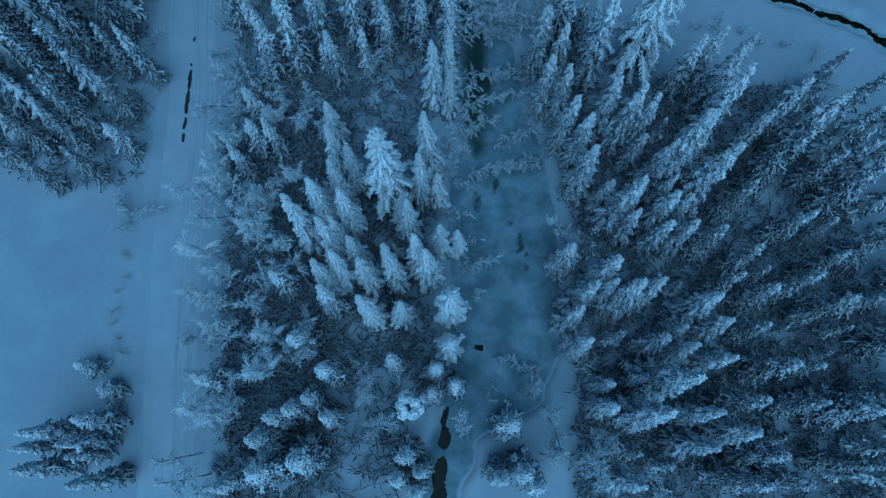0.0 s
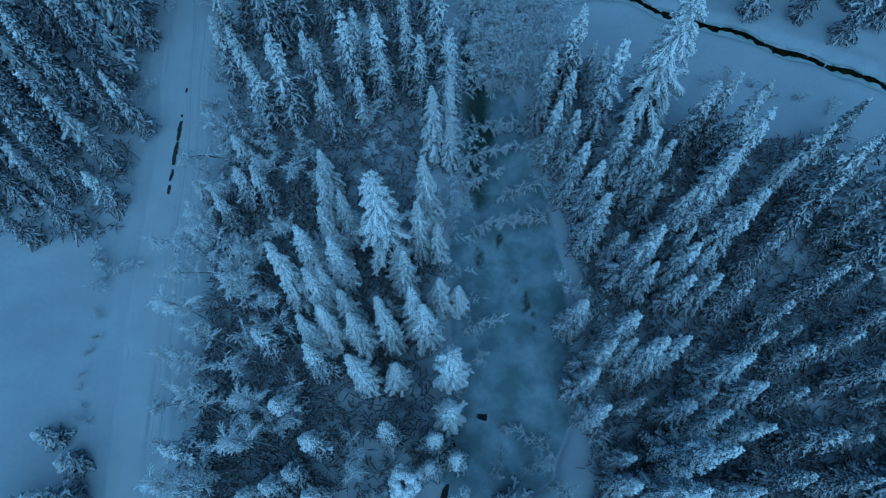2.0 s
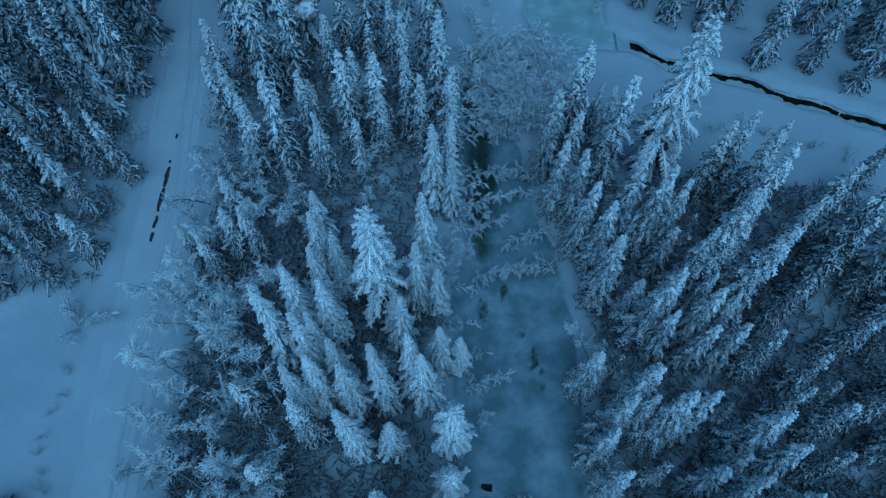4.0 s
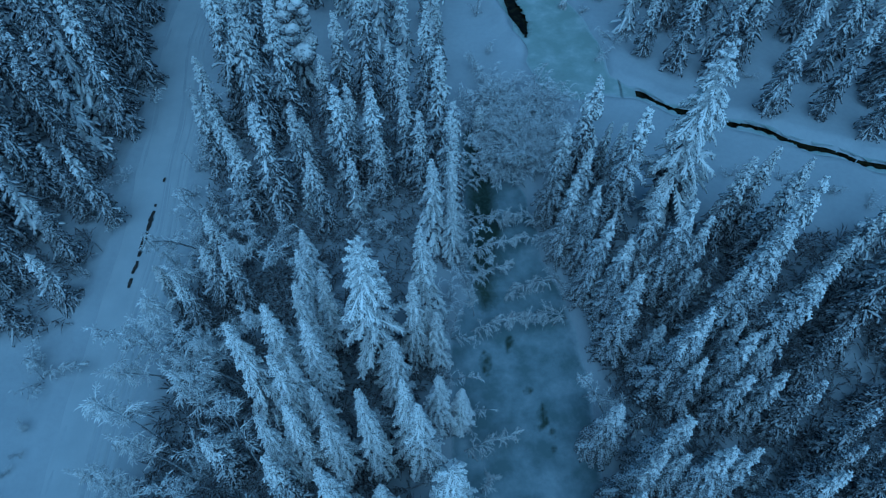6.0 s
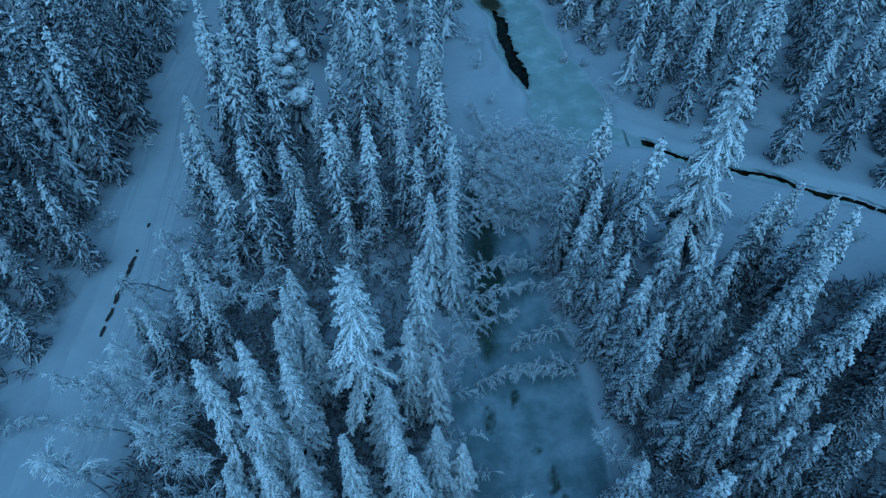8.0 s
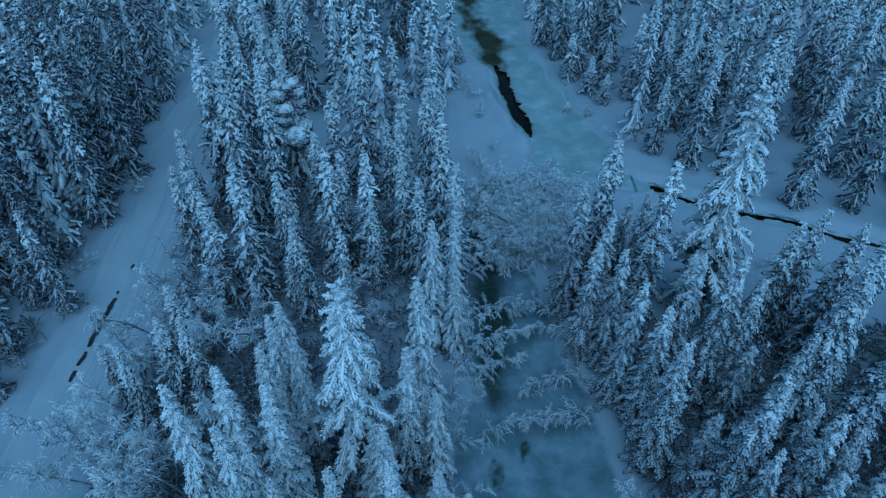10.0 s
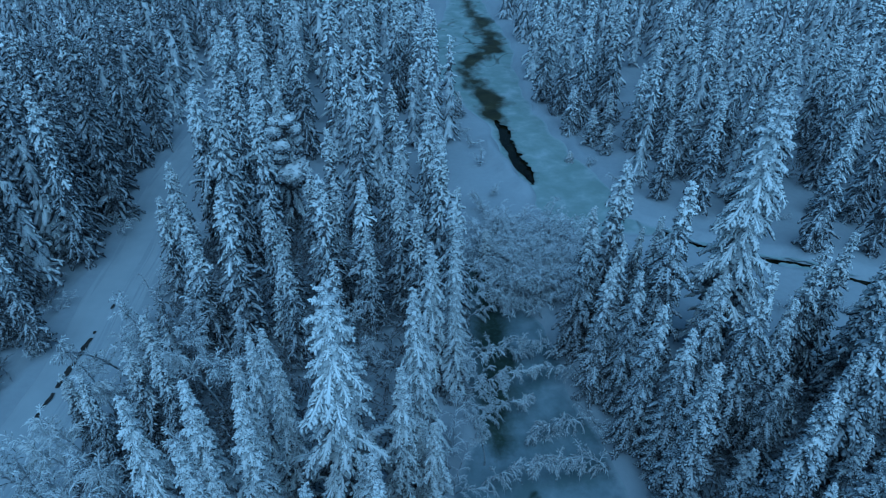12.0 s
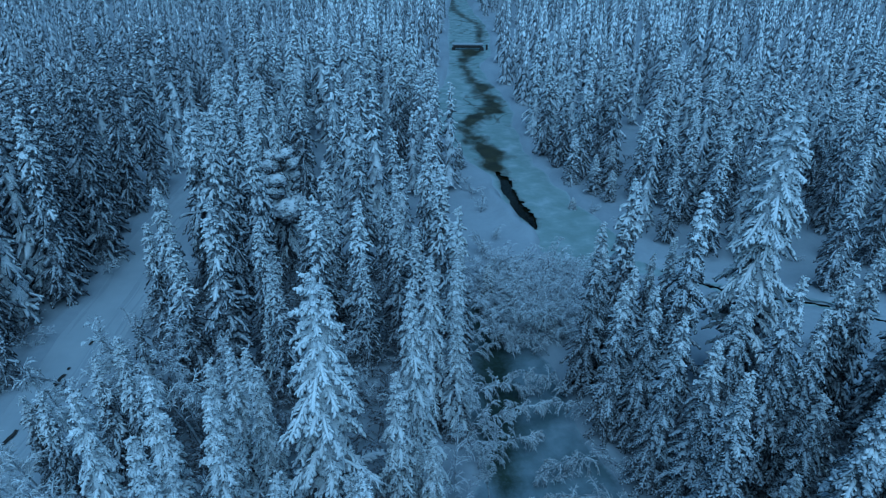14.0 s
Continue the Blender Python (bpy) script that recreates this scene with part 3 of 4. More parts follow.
def spruce(x, y, h, r=None, kinds=None):
    r = 1.2 * r if r else 0.60 + 0.073 * h + rng.uniform(-0.1, 0.16)
    near = math.hypot(x + 2, y - 19) < 12.5 and x < 7
    east = 7 < x < 18 and 12 < y < 33
    if r < 2.2:
        r *= 0.9 if near else 0.98 if east else 1.0
    trunk, crown = rng.choice(kinds if kinds else SPREADING if r > 2.2 else RICH if near else RIPE if east or 9 < x < 22 and y < 22 else DUSKY if x > 14 + 0.35 * y and y < 22 or x < -28.9 and 15 < y < 50 else (DUSKY if y < 62 else DULL) if x < -24 and y > 47 else LITE if y > 78 else PLAIN)
    wide = 2.3 if r > 2.2 else 1.6
    label = LABELS[2] if h < 7.5 else LABELS[3] if r > 1.9 else LABELS[1] if h > 12 else LABELS[0]
    thing = tagged(new("spruce", None), label, "spruce tree", "spruces of the forest")
    m = pose(x, y, ground_z(x, y) - 0.05, rng.uniform(-1.6, 1.6), rng.uniform(-1.6, 1.6), rng.uniform(0, 360))
    thing.matrix_basis = m @ Matrix.Diagonal((r / wide, r / wide, h / 12, 1))
    part("trunk", trunk, thing)
    part("crown", crown, thing)
    planted.append((x, y))


def stand(rows):
    for row in rows:
        spruce(*row)


stand([(-18.2, 42.6, 14.4), (-15.65, 39.1, 15.2), (-15.2, 40.1, 15.4), (-16.0, 32.3, 12.8, 1.15), (-22, 68, 13.6), (-14.3, 47.3, 14.9), (-17.2, 63.5, 9.9), (-14.5, 60, 13.9), (-12.3, 65.5, 9.6), (-10.3, 67.5, 12.8), (-8.5, 66, 15.4), (-6, 72, 14.9), (-4.8, 73.6, 13.6), (-2.5, 70, 13.4), (-16.9, 67.3, 12.7), (-8, 66, 4.5), (-5, 44.2, 8.0), (-3.4, 39.4, 11.2), (-1.7, 68.6, 5.1), (1, 70.8, 3.2, 0.8), (-0.75, 49.5, 8.4), (-4.5, 18.2, 15.6, 1.86)])
stand([(-1.1, 20.9, 13.7, 1.3), (-0.8, 28.0, 10.9), (-11, 35.1, 8.0), (-9.5, 30.3, 9.6), (-9.0, 21.4, 10.3), (-9.6, 24.5, 7.9), (-7.4, 19.6, 10.4), (-8.5, 17.7, 12.4), (-9.95, 16.3, 13.05, 1.4), (-16.8, 26.3, 7.2), (-19.5, 22.5, 6.4), (-11.05, 14.35, 13.7, 1.3), (-16.2, 22.8, 8.3), (-8.6, 12.9, 13.1, 1.3), (-15.3, 31.3, 10.2), (-1.9, 12.1, 12.7, 1.2), (-1.1, 19.1, 7.7), (-3.4, 16.3, 8.5), (0.7, 27.2, 8.4), (0.5, 31.9, 9.7), (-7.76, 15.45, 12.9), (-13.4, 31.8, 12.2, 1.4)])
stand([(-13.8, 41.2, 14.3), (-11.7, 34.2, 10.1), (-8.2, 34.7, 11.6), (-7.7, 35.8, 10.8), (-7.2, 45.6, 13.6), (-7.5, 62.5, 4.3), (-5.7, 35.1, 11.2), (-5.1, 33.4, 8.5), (-3.1, 35.4, 10.1), (-1.9, 33.9, 10.1), (-1.8, 43.9, 12.0), (-0.6, 37.8, 12.4), (0.3, 32.9, 11.8), (0.4, 29.6, 10.0), (-14.6, 22.7, 8.4), (-8.6, 13.4, 11.9), (-7, 12.5, 10.2), (-6, 10.8, 11.2), (-9.2, 9.9, 12.0), (-8.3, 10.9, 11.0), (-3.8, 10.6, 14.3, 1.2)])
stand([(-1.1, 11.1, 11.6), (-0.3, 13.7, 8.9), (1.3, 14.1, 7.5), (-3, 15.5, 9.5), (-0.3, 18, 8.3), (-1.8, 18.4, 11.2), (-17.5, 20.9, 8.3), (-9.1, 8.5, 10.4), (-5.6, 7.6, 12.6), (-3.4, 7.7, 8.4), (-13.2, 10.3, 7.6), (-20, 40, 9.4), (-19.5, 36.5, 8.4), (-10.5, 42, 8.4), (-9.3, 45.5, 9.9)])
stand([(10.5, 34.3, 13.1), (8.4, 31.1, 11.7), (13.25, 30.6, 14.1), (9, 27.4, 9.9), (10.35, 26.4, 10.5), (10.4, 23.7, 10.6), (11.6, 22.1, 10.4), (11.75, 19.4, 11.0, 1.5), (15.2, 23.8, 12.9), (14.5, 26.5, 10.0), (16.8, 23.5, 11.1), (14.4, 16.2, 12.5, 1.6), (13.8, 17.9, 7.1), (17.7, 19.8, 11.4), (12.6, 35, 7.9, 0.8), (16.6, 21.8, 8.1), (13.2, 32.7, 10.1), (9.2, 32.3, 9.9), (10.2, 31.1, 9.0), (17.6, 31.8, 18.3, 2.2), (22.7, 29.5, 11.4), (23.4, 26.9, 12.0)])
stand([(13.7, 24.7, 11.8), (15.5, 15, 8.9), (18.5, 18.3, 8.0), (17.9, 16, 10.4), (19.7, 16, 8.7), (19.7, 14, 8.9), (18, 14.3, 8.4), (12.8, 10.9, 11.5), (10.3, 12.4, 8.9, 1.3), (21, 18.4, 14.3, 1.7), (20.4, 20.8, 13.6, 1.4), (16.4, 2.3, 14.6, 1.8), (20.3, 3.7, 10.9), (28.7, 3.4, 7.6), (25.3, 3.4, 10.2, 1.3), (22.5, 0.4, 10.9), (14.8, -0.4, 14.9, 1.6), (19, -0.4, 11.2), (21.7, -1.7, 10.9), (23.9, -3, 10.4), (22.1, -5.1, 10.9), (28, 9.8, 10.0)])
stand([(26.2, 11, 6.4), (22.7, 10, 8.8), (19.6, 7.7, 11.6), (21, 6.4, 10.4), (24.8, 6.3, 7.6), (16.3, 9, 10.9), (14.4, 8.5, 12.6), (10.9, 8.9, 11.6, 1.3), (13.2, 9.6, 8.6), (10.3, 7.2, 9.7), (11, 5.2, 8.7), (17.1, 5.2, 8.4), (18.1, 6.1, 8.9), (18.3, 4.4, 10.8), (12.7, 0.2, 8.4), (12.9, 2, 6.9), (18.9, -2.4, 10.4), (13.5, -5.3, 10.4), (32, 15, 6.9), (28.7, 15, 9.0), (30, 22.8, 13.7), (27.4, 20, 14.3)])
stand([(28.7, 24.8, 11.2), (22.8, 24.3, 14.1), (21.1, 29.1, 10.6), (18.8, 19.7, 15.8, 1.7), (32.2, 20, 9.0), (22, 13.6, 8.7), (25, 12.2, 7.9), (30.3, 7.8, 10.4), (33.8, 20.4, 10.4), (33.9, 17.9, 10.9, 1.5), (30.3, 0.2, 11.4, 1.8), (25.2, -5, 10.4), (30, -3.9, 10.9), (5.3, -1.2, 8.6, 1.35), (4.3, -4.8, 9.4), (6.0, -4.5, 9.4, 1.5), (7.1, -5.4, 9.4), (25.5, 29.8, 9.9), (26.5, 23.3, 9.4), (35, 13, 9.4), (31, 11.5, 9.4), (35.5, 5.5, 10.4)])
stand([(34, 1, 11.4), (37, 9.5, 10.4), (24.5, 17, 9.4), (25.5, 9, 8.4), (27.5, 0.3, 9.4)])
stand([(21.1, 65.4, 10.6), (23.9, 70.3, 12.7), (22.2, 63, 9.4), (25.1, 66, 11.4), (28, 68, 11.2), (39.1, 65.6, 12.7), (30.3, 44, 4.4), (30.5, 44.4, 12.0), (26, 49.3, 13.4), (18, 74.6, 13.0), (14.5, 68.5, 13.0), (18, 69.5, 14.2), (28.9, 68.3, 10.8), (33.5, 50.1, 4.7), (13, 72.5, 11.4), (11.5, 76, 12.4), (22, 60.3, 8.9), (19.5, 62.5, 9.4), (27, 58.5, 13.9), (31.5, 57, 12.4), (24.5, 56.5, 11.4), (35.5, 55, 13.4)])
stand([(38.5, 52, 12.9), (36, 49, 11.4), (41, 48, 12.4), (44, 52, 13.4), (33, 61, 12.9), (37.5, 60, 12.4), (29.5, 53.5, 10.9), (43, 58, 12.9), (22.5, 57, 10.9), (3, 40.6, 5.0, 0.9), (16.5, 61.5, 3.4), (15.3, 63.5, 4.4), (17, 64.8, 5.4), (12.6, 60.3, 2.0), (13.4, 66.5, 5.6)])
stand([(-29.3, 27, 7.8), (-28.6, 23.2, 6.7), (-31.3, 20.8, 7.6), (-29.7, 31.4, 8.8), (-27.2, 30.7, 9.0), (-32.1, 25.2, 11.4), (-33, 23.9, 8.4), (-28.7, 47.2, 17.0), (-28.7, 40.5, 14.8), (-30.5, 35.5, 13.4), (-29.5, 43.5, 12.9), (-33, 33, 13.9), (-32.5, 39, 14.9), (-34.5, 28.5, 11.9), (-36, 23.5, 9.9), (-35.5, 36, 14.9), (-36.5, 31, 13.4), (-38, 27, 11.9), (-33, 43, 15.4), (-31.5, 48, 14.4), (-30.5, 52, 14.9), (-31, 57, 15.4)])
stand([(-30.5, 61.5, 14.4), (-36.5, 41, 15.4), (-39.5, 35, 14.4), (-39, 22.5, 8.9), (-41, 30, 12.9), (-42.5, 25.5, 10.4), (-34.7, 50.5, 15.4), (-34.5, 56, 14.9), (-38.5, 46, 15.4), (-35, 19.8, 6.4), (-20.2, 55, 13.9), (-18.2, 50.5, 12.4), (-21.5, 60.5, 13.9), (-19, 58.5, 14.4), (-22.3, 75, 14.4), (-24, 83, 13.9), (-20.5, 48, 10.9), (-17, 54.8, 13.4)])
stand([(-0.6, 3.1, 9.9, 1.02), (1.1, 1.9, 9.4, 0.96), (-0.8, 1.2, 8.9, 0.96), (-3.8, 3.5, 9.9, 1.02), (-2.7, -3.4, 10.4, 1.2), (-1.7, -4.5, 9.9, 0.96), (-3.4, -5, 10.4, 1.08), (-2.1, -5.9, 9.4, 0.96), (-8.8, -0.7, 8.4, 0.96), (-9.2, 2.9, 8.9, 1.08), (-11.6, 0.2, 8.9, 1.08), (-12.7, -0.7, 9.4, 1.08), (-14, -2.1, 9.4, 1.2), (-10.6, -3.6, 10.4, 1.56), (-13.3, -4.5, 10.4, 1.44), (-15.9, -5, 9.4, 1.2), (-17.9, 2.2, 9.4, 1.2), (-27.6, -2.2, 8.9, 0.96), (-30.4, -4.3, 9.4, 0.96), (-26.1, -5.2, 9.4, 0.96), (-30.6, -1.5, 8.9, 1.02), (-28.2, -3.4, 6.4, 0.84)])
stand([(-31.5, -2.8, 7.4, 0.84), (-29.8, 3.5, 3.6, 0.96), (-27.6, 1.5, 3.8, 1.08), (-27.2, -0.9, 7.4, 1.2), (-11.4, 5.5, 7.8, 1.32), (-10.6, 0.8, 7.4, 1.08)])

stand([(35.0, 43.8, 12.0), (38.9, 41.6, 10.5), (22.6, 50.4, 11.5), (42.5, 43.2, 12.0), (28.6, 50.6, 11.0), (19.8, 52.4, 8.0), (46.5, 41, 11.5), (40.5, 45.8, 12.5)])

# two blunt-topped spruces at the water, packed white
spruce(0.8, 8.0, 12.7, 1.25, BLUNT)
spruce(0.4, 4.9, 10.2, 1.0, BLUNT)
snow_pine(-2.4, 0.3, 10.1, ((0.5, 0.66, 11, 0.28), (1.2, 0.8, 9, 0.3), (2.4, 0.8, 7, 0.32)), "pine with a ring of snow clumps round its broken top")
spruce(-13.05, 46.4, 14.4, 1.15, RICH)
snow_pine(-13, 46, 11.4, ((1.0, 0.7, 3, 0.42), (1.7, 1.0, 3, 0.55), (2.7, 1.15, 4, 0.6), (3.5, 1.2, 2, 0.45), (4.9, 1.1, 3, 0.8)), "dark pine holding snow in large round clumps")


# ---- the denser forest behind, up both banks ----
def is_open(x, y):
    """Where no spruce grows: the water, the track, the field and the clearings."""
    if channel(x, y) > -1.9:
        return True
    c, h = along(ROAD, y)
    if abs(x - c) < h + 1.6 and y < 80:
        return True
    if x < c and y < 19 + 0.12 * (c - x):
        return True
    for px, py, rx, ry in ((-12.6, 52, 3.2, 6.5), (24, 79, 2.2, 8), (30, 38, 16, 6.5), (44, 32, 9, 8), (16, 60, 3.6, 4.5), (31, 51, 4.5, 2.5), (50, 118, 9, 9), (60, 100, 6, 9),
                           (6, 50, 8, 7), (24, 40, 9, 6)):
        if ((x - px) / rx) ** 2 + ((y - py) / ry) ** 2 < 1:
            return True
    return False


def fits(x, y, gap):
    return all((x - a) ** 2 + (y - b) ** 2 > gap * gap for a, b in planted)


behind = ([], [], [])


def fill(x0, x1, y0, y1, tries, gap, low, high):
    """Spruces of the closed forest, joined into one."""
    for _ in range(tries):
        x, y = rng.uniform(x0, x1), rng.uniform(y0, y1)
        if not is_open(x, y) and fits(x, y, gap):
            h = rng.uniform(low, high)
            r = 0.60 + 0.073 * h + rng.uniform(-0.1, 0.2)
            verts, faces, marks = behind
            for me in rng.choice(DULL if x < -26 or y < 30 else LITE):
                m = pose(x, y, ground_z(x, y) - 0.05, 0, 0, rng.uniform(0, 360)) @ Matrix.Diagonal((r / 1.6, r / 1.6, h / 12, 1))
                base = len(verts)
                verts.extend(m @ v.co for v in me.vertices)
                faces.extend(tuple(base + i for i in p.vertices) for p in me.polygons)
                marks.extend(p.material_index for p in me.polygons)
            planted.append((x, y))


fill(-48, -28, 20, 62, 700, 2.3, 9, 15.5)
fill(-24, 0, 50, 92, 700, 2.9, 8, 15)
fill(-48, -24, 62, 92, 600, 2.9, 9, 15.5)
fill(10, 62, 52, 92, 900, 3.1, 8, 14.5)
fill(33, 48, -8, 30, 200, 2.4, 7, 11)
fill(12, 36, -8, 28, 110, 1.9, 3, 6)
fill(-20, -6, 26, 48, 25, 1.9, 3.5, 7)
tagged(new("spruce_forest", mesh_of("spruce_forest", behind[0], behind[1], SPRUCE, True, BRIGHT_RIME, behind[2])), "close-set spruces under snow on both sides of the valley", "forest", kind="stuff")


def far_spruce(verts, faces, marks, x, y, z, h, r):
    """A spruce seen from far off: whorls of short hanging pads of snow, each a low ridge with four faces."""
    layers = 21 if y < 125 else 15
    b = len(verts)
    verts.extend(Vector((x + 0.5 * r * k * math.cos(a), y + 0.5 * r * k * math.sin(a), z + h * (1 - k))) for k in (0.3, 1.0) for a in (0, 1.26, 2.51, 3.77, 5.03))
    verts.append(Vector((x, y, z + h)))
    for j in range(5):
        i, k = b + j, b + (j + 1) % 5
        faces.extend(((i, i + 5, k + 5, k), (i, k, b + 10)))
    marks.extend([0] * 10)
    for k in range(layers):
        u = (k + 0.6) / layers
        reach = r * min(1.0, 0.08 + 1.0 * u ** 0.95)
        count = 4 if u < 0.25 else 5
        for j in range(count):
            t = k * 2.4 + 2 * math.pi * (j + rng.uniform(-0.35, 0.35)) / count
            c, s = math.cos(t), math.sin(t)
            q = reach * rng.uniform(0.65, 1.2)
            w = (0.11 + 0.12 * q) * rng.uniform(0.8, 1.3)
            top = z + h * (1 - u) + rng.uniform(0, 0.06) * h
            mid, end = max(z + 0.3, top - 0.25 * q), max(z + 0.05, top - q * rng.uniform(0.6, 1.2) - 0.1)
            b = len(verts)
            verts.extend((Vector((x, y, top + 0.1)), Vector((x + 0.62 * q * c - w * s, y + 0.62 * q * s + w * c, mid - 0.22)), Vector((x + 0.6 * q * c, y + 0.6 * q * s, mid + 0.12)),
                          Vector((x + 0.62 * q * c + w * s, y + 0.62 * q * s - w * c, mid - 0.22)), Vector((x + q * c, y + q * s, end))))
            faces.extend(((b, b + 2, b + 1), (b, b + 3, b + 2), (b + 2, b + 4, b + 1), (b + 2, b + 3, b + 4)))
            # fewer bright pads low down and in the west: shade put into colour
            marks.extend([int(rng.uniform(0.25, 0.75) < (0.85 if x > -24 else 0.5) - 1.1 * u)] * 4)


def far_forest():
    """All that stands further up the valley, too many to count."""
    verts, faces, marks = [], [], []
    cell = {}
    for _ in range(8000):
        y = rng.uniform(20, 235)
        x = rng.uniform(-0.76 * y - 30, 0.76 * y + 30)
        if y < 92 and -50 < x < 62 or is_open(x, y):
            continue
        gap = 3.9 if y < 140 else 4.7
        key = (int(x // gap), int(y // gap))
        if key in cell:
            continue
        cell[key] = True
        h = rng.uniform(8, 16.5)
        far_spruce(verts, faces, marks, x, y, ground_z(x, y), h, 0.55 + 0.072 * h)
    ob = new("far_forest", mesh_of("far_forest", verts, faces, SPRUCE, True, BRIGHT_RIME, marks))
    tagged(ob, "dense snow-covered spruce forest stretching up the valley", "forest", kind="stuff")


far_forest()


# ---- frosted birches and alders ----
def twig(verts, faces, p, d, length, radius):
    """A short rime-covered twig, thickest past its middle."""
    cross = d.cross(Vector((0, 0, 1)))
    cross = cross.normalized() if cross.length > 0.05 else Vector((1, 0, 0))
    up = cross.cross(d).normalized()
    b = len(verts)
    m = p + d * length * 0.6 + Vector((0, 0, 0.05 * length))
    q = p + d * length - Vector((0, 0, 0.22 * length))
    verts += [p, m + up * radius, m + cross * radius - up * radius * 0.6, m - cross * radius - up * radius * 0.6, q]
    for j in range(3):
        i, k = b + 1 + j, b + 1 + (j + 1) % 3
        faces += [(b, i, k), (i, b + 4, k)]


def branch(verts, faces, start, d, length, radius, sag, count, fine):
    """A frosted limb with its fine twigs, bowed under the rime."""
    n = 4
    points, radii, p = [start], [radius], start.copy()
    for k in range(n):
        d = (d + Vector((rng.uniform(-0.2, 0.2), rng.uniform(-0.2, 0.2), rng.uniform(-0.1, 0.1) - sag * (0.5 + 0.5 * k)))).normalized()
        p = p + d * (length / n)
        points.append(p.copy())
        radii.append(radius * (1 - 0.55 * (k + 1) / n))
    tube(verts, faces, points, radii, 3)
    for k in range(count):
        f = 0.2 + 0.8 * (k + rng.random()) / count
        i = min(int(f * n), n - 1)
        a = points[i].lerp(points[i + 1], f * n - i)
        along_d = (points[i + 1] - points[i]).normalized()
        turn = Vector((rng.uniform(-1, 1), rng.uniform(-1, 1), rng.uniform(-0.7, 0.45) - sag))
        twig(verts, faces, a, (along_d * 0.7 + turn * 0.75).normalized(), fine * rng.uniform(0.6, 1.3), fine * rng.uniform(0.055, 0.1))


def birch_mesh(height, lean, sag, count, stems=1, twigs=9, first=2, coat=FROST, spread=1.0):
    tv, tf, cv, cf = [], [], [], []
    for s in range(stems):
        a = rng.uniform(0, 6.3) if stems > 1 else 0.0
        tilt = lean + (rng.uniform(0.15, 0.5) if stems > 1 else 0)
        d = Vector((math.cos(a) * tilt, math.sin(a) * tilt, 1)).normalized()
        n, p, points, radii = 7, Vector((0, 0, -0.3)), [Vector((0, 0, -0.3))], [0.010 * height + 0.02]
        for k in range(n):
            d = (d + Vector((math.cos(a) * sag, math.sin(a) * sag, -sag * 1.2)) + Vector((rng.uniform(-0.09, 0.09), rng.uniform(-0.09, 0.09), 0))).normalized()
            p = p + d * (height / n)
            points.append(p.copy())
            radii.append((0.009 * height + 0.015) * (1 - 0.8 * (k + 1) / n) + 0.012)
        tube(tv, tf, points, radii, 6)
        for k in range(first, n + 1):
            for _ in range(count):
                out = Vector((rng.uniform(-1, 1), rng.uniform(-1, 1), rng.uniform(0.0, 0.9)))
                foot = points[k].lerp(points[k - 1], rng.random())
                branch(cv, cf, foot, (d * 0.6 + out).normalized(), spread * height * rng.uniform(0.12, 0.24) * (1.15 - 0.4 * k / n), 0.004 * height + 0.012, 0.16 + sag * 0.8, twigs, 0.042 * height + 0.12)
    return mesh_of("trunk", tv, tf, BIRCH_BARK, True), mesh_of("crown", cv, cf, coat)


BIRCHES = [birch_mesh(7, 0.05, 0.0, 5, 1, 16, 4, spread=0.9), birch_mesh(7, 0.22, 0.03, 5, 1, 16, 4, spread=0.9), birch_mesh(7, 0.12, 0.05, 5, 1, 16, 4, spread=0.9), birch_mesh(7, 0.3, 0.02, 5, 1, 16, 4, spread=0.9)]
ARCHED = [birch_mesh(7, 0.3, 0.14, 6, 1, 22, spread=1.15), birch_mesh(7, 0.45, 0.17, 6, 1, 22, spread=1.15)]
SHRUBS = [birch_mesh(2.4, 0.1, 0.03, 2, 4, 8, spread=1.5), birch_mesh(2.4, 0.2, 0.06, 2, 4, 8, spread=1.5)]
TUFTED = [birch_mesh(7, 0.15, 0.02, 9, 1, 20, 5, TUFT, 0.9), birch_mesh(7, 0.25, 0.04, 9, 1, 20, 5, TUFT, 0.9)]
ALDERS = [birch_mesh(4, 0.1, 0.06, 3, 3, 9, 2, ALDER, 1.2), birch_mesh(4, 0.2, 0.1, 3, 3, 9, 2, ALDER, 1.2)]


def plant(kind, name, label, category, group, x, y, size, turn):
    trunk, crown = kind
    thing = tagged(new(name, None), label, category, group)
    thing.matrix_basis = pose(x, y, min(ground_z(x, y), 0.4) if channel(x, y) < 0 else -0.36, 0, 0, turn) @ Matrix.Diagonal((size, size, size, 1))
    part("trunk", trunk, thing)
    part("crown", crown, thing)


def birch(x, y, h, turn=None):
    plant(rng.choice(BIRCHES), "birch", "bare birch with every twig furred in hoar frost", "birch tree", "frosted birches", x, y, h / 7, rng.uniform(0, 360) if turn is None else turn)


def tufted_birch(x, y, h, turn):
    plant(rng.choice(TUFTED), "birch", "leaning birch with a dense white tuft of frost on top", "birch tree", "frosted birches", x, y, h / 7, turn)


def arched_birch(x, y, h, turn):
    plant(rng.choice(ARCHED), "birch", "birch bent into an arch by its load of frost", "birch tree", "bent birches", x, y, h / 7, turn)


def shrub(x, y, h):
    plant(rng.choice(SHRUBS), "shrub", "leafless shrub white with frost in the snow", "shrub", "frosted shrubs", x, y, h / 2.4, rng.uniform(0, 360))


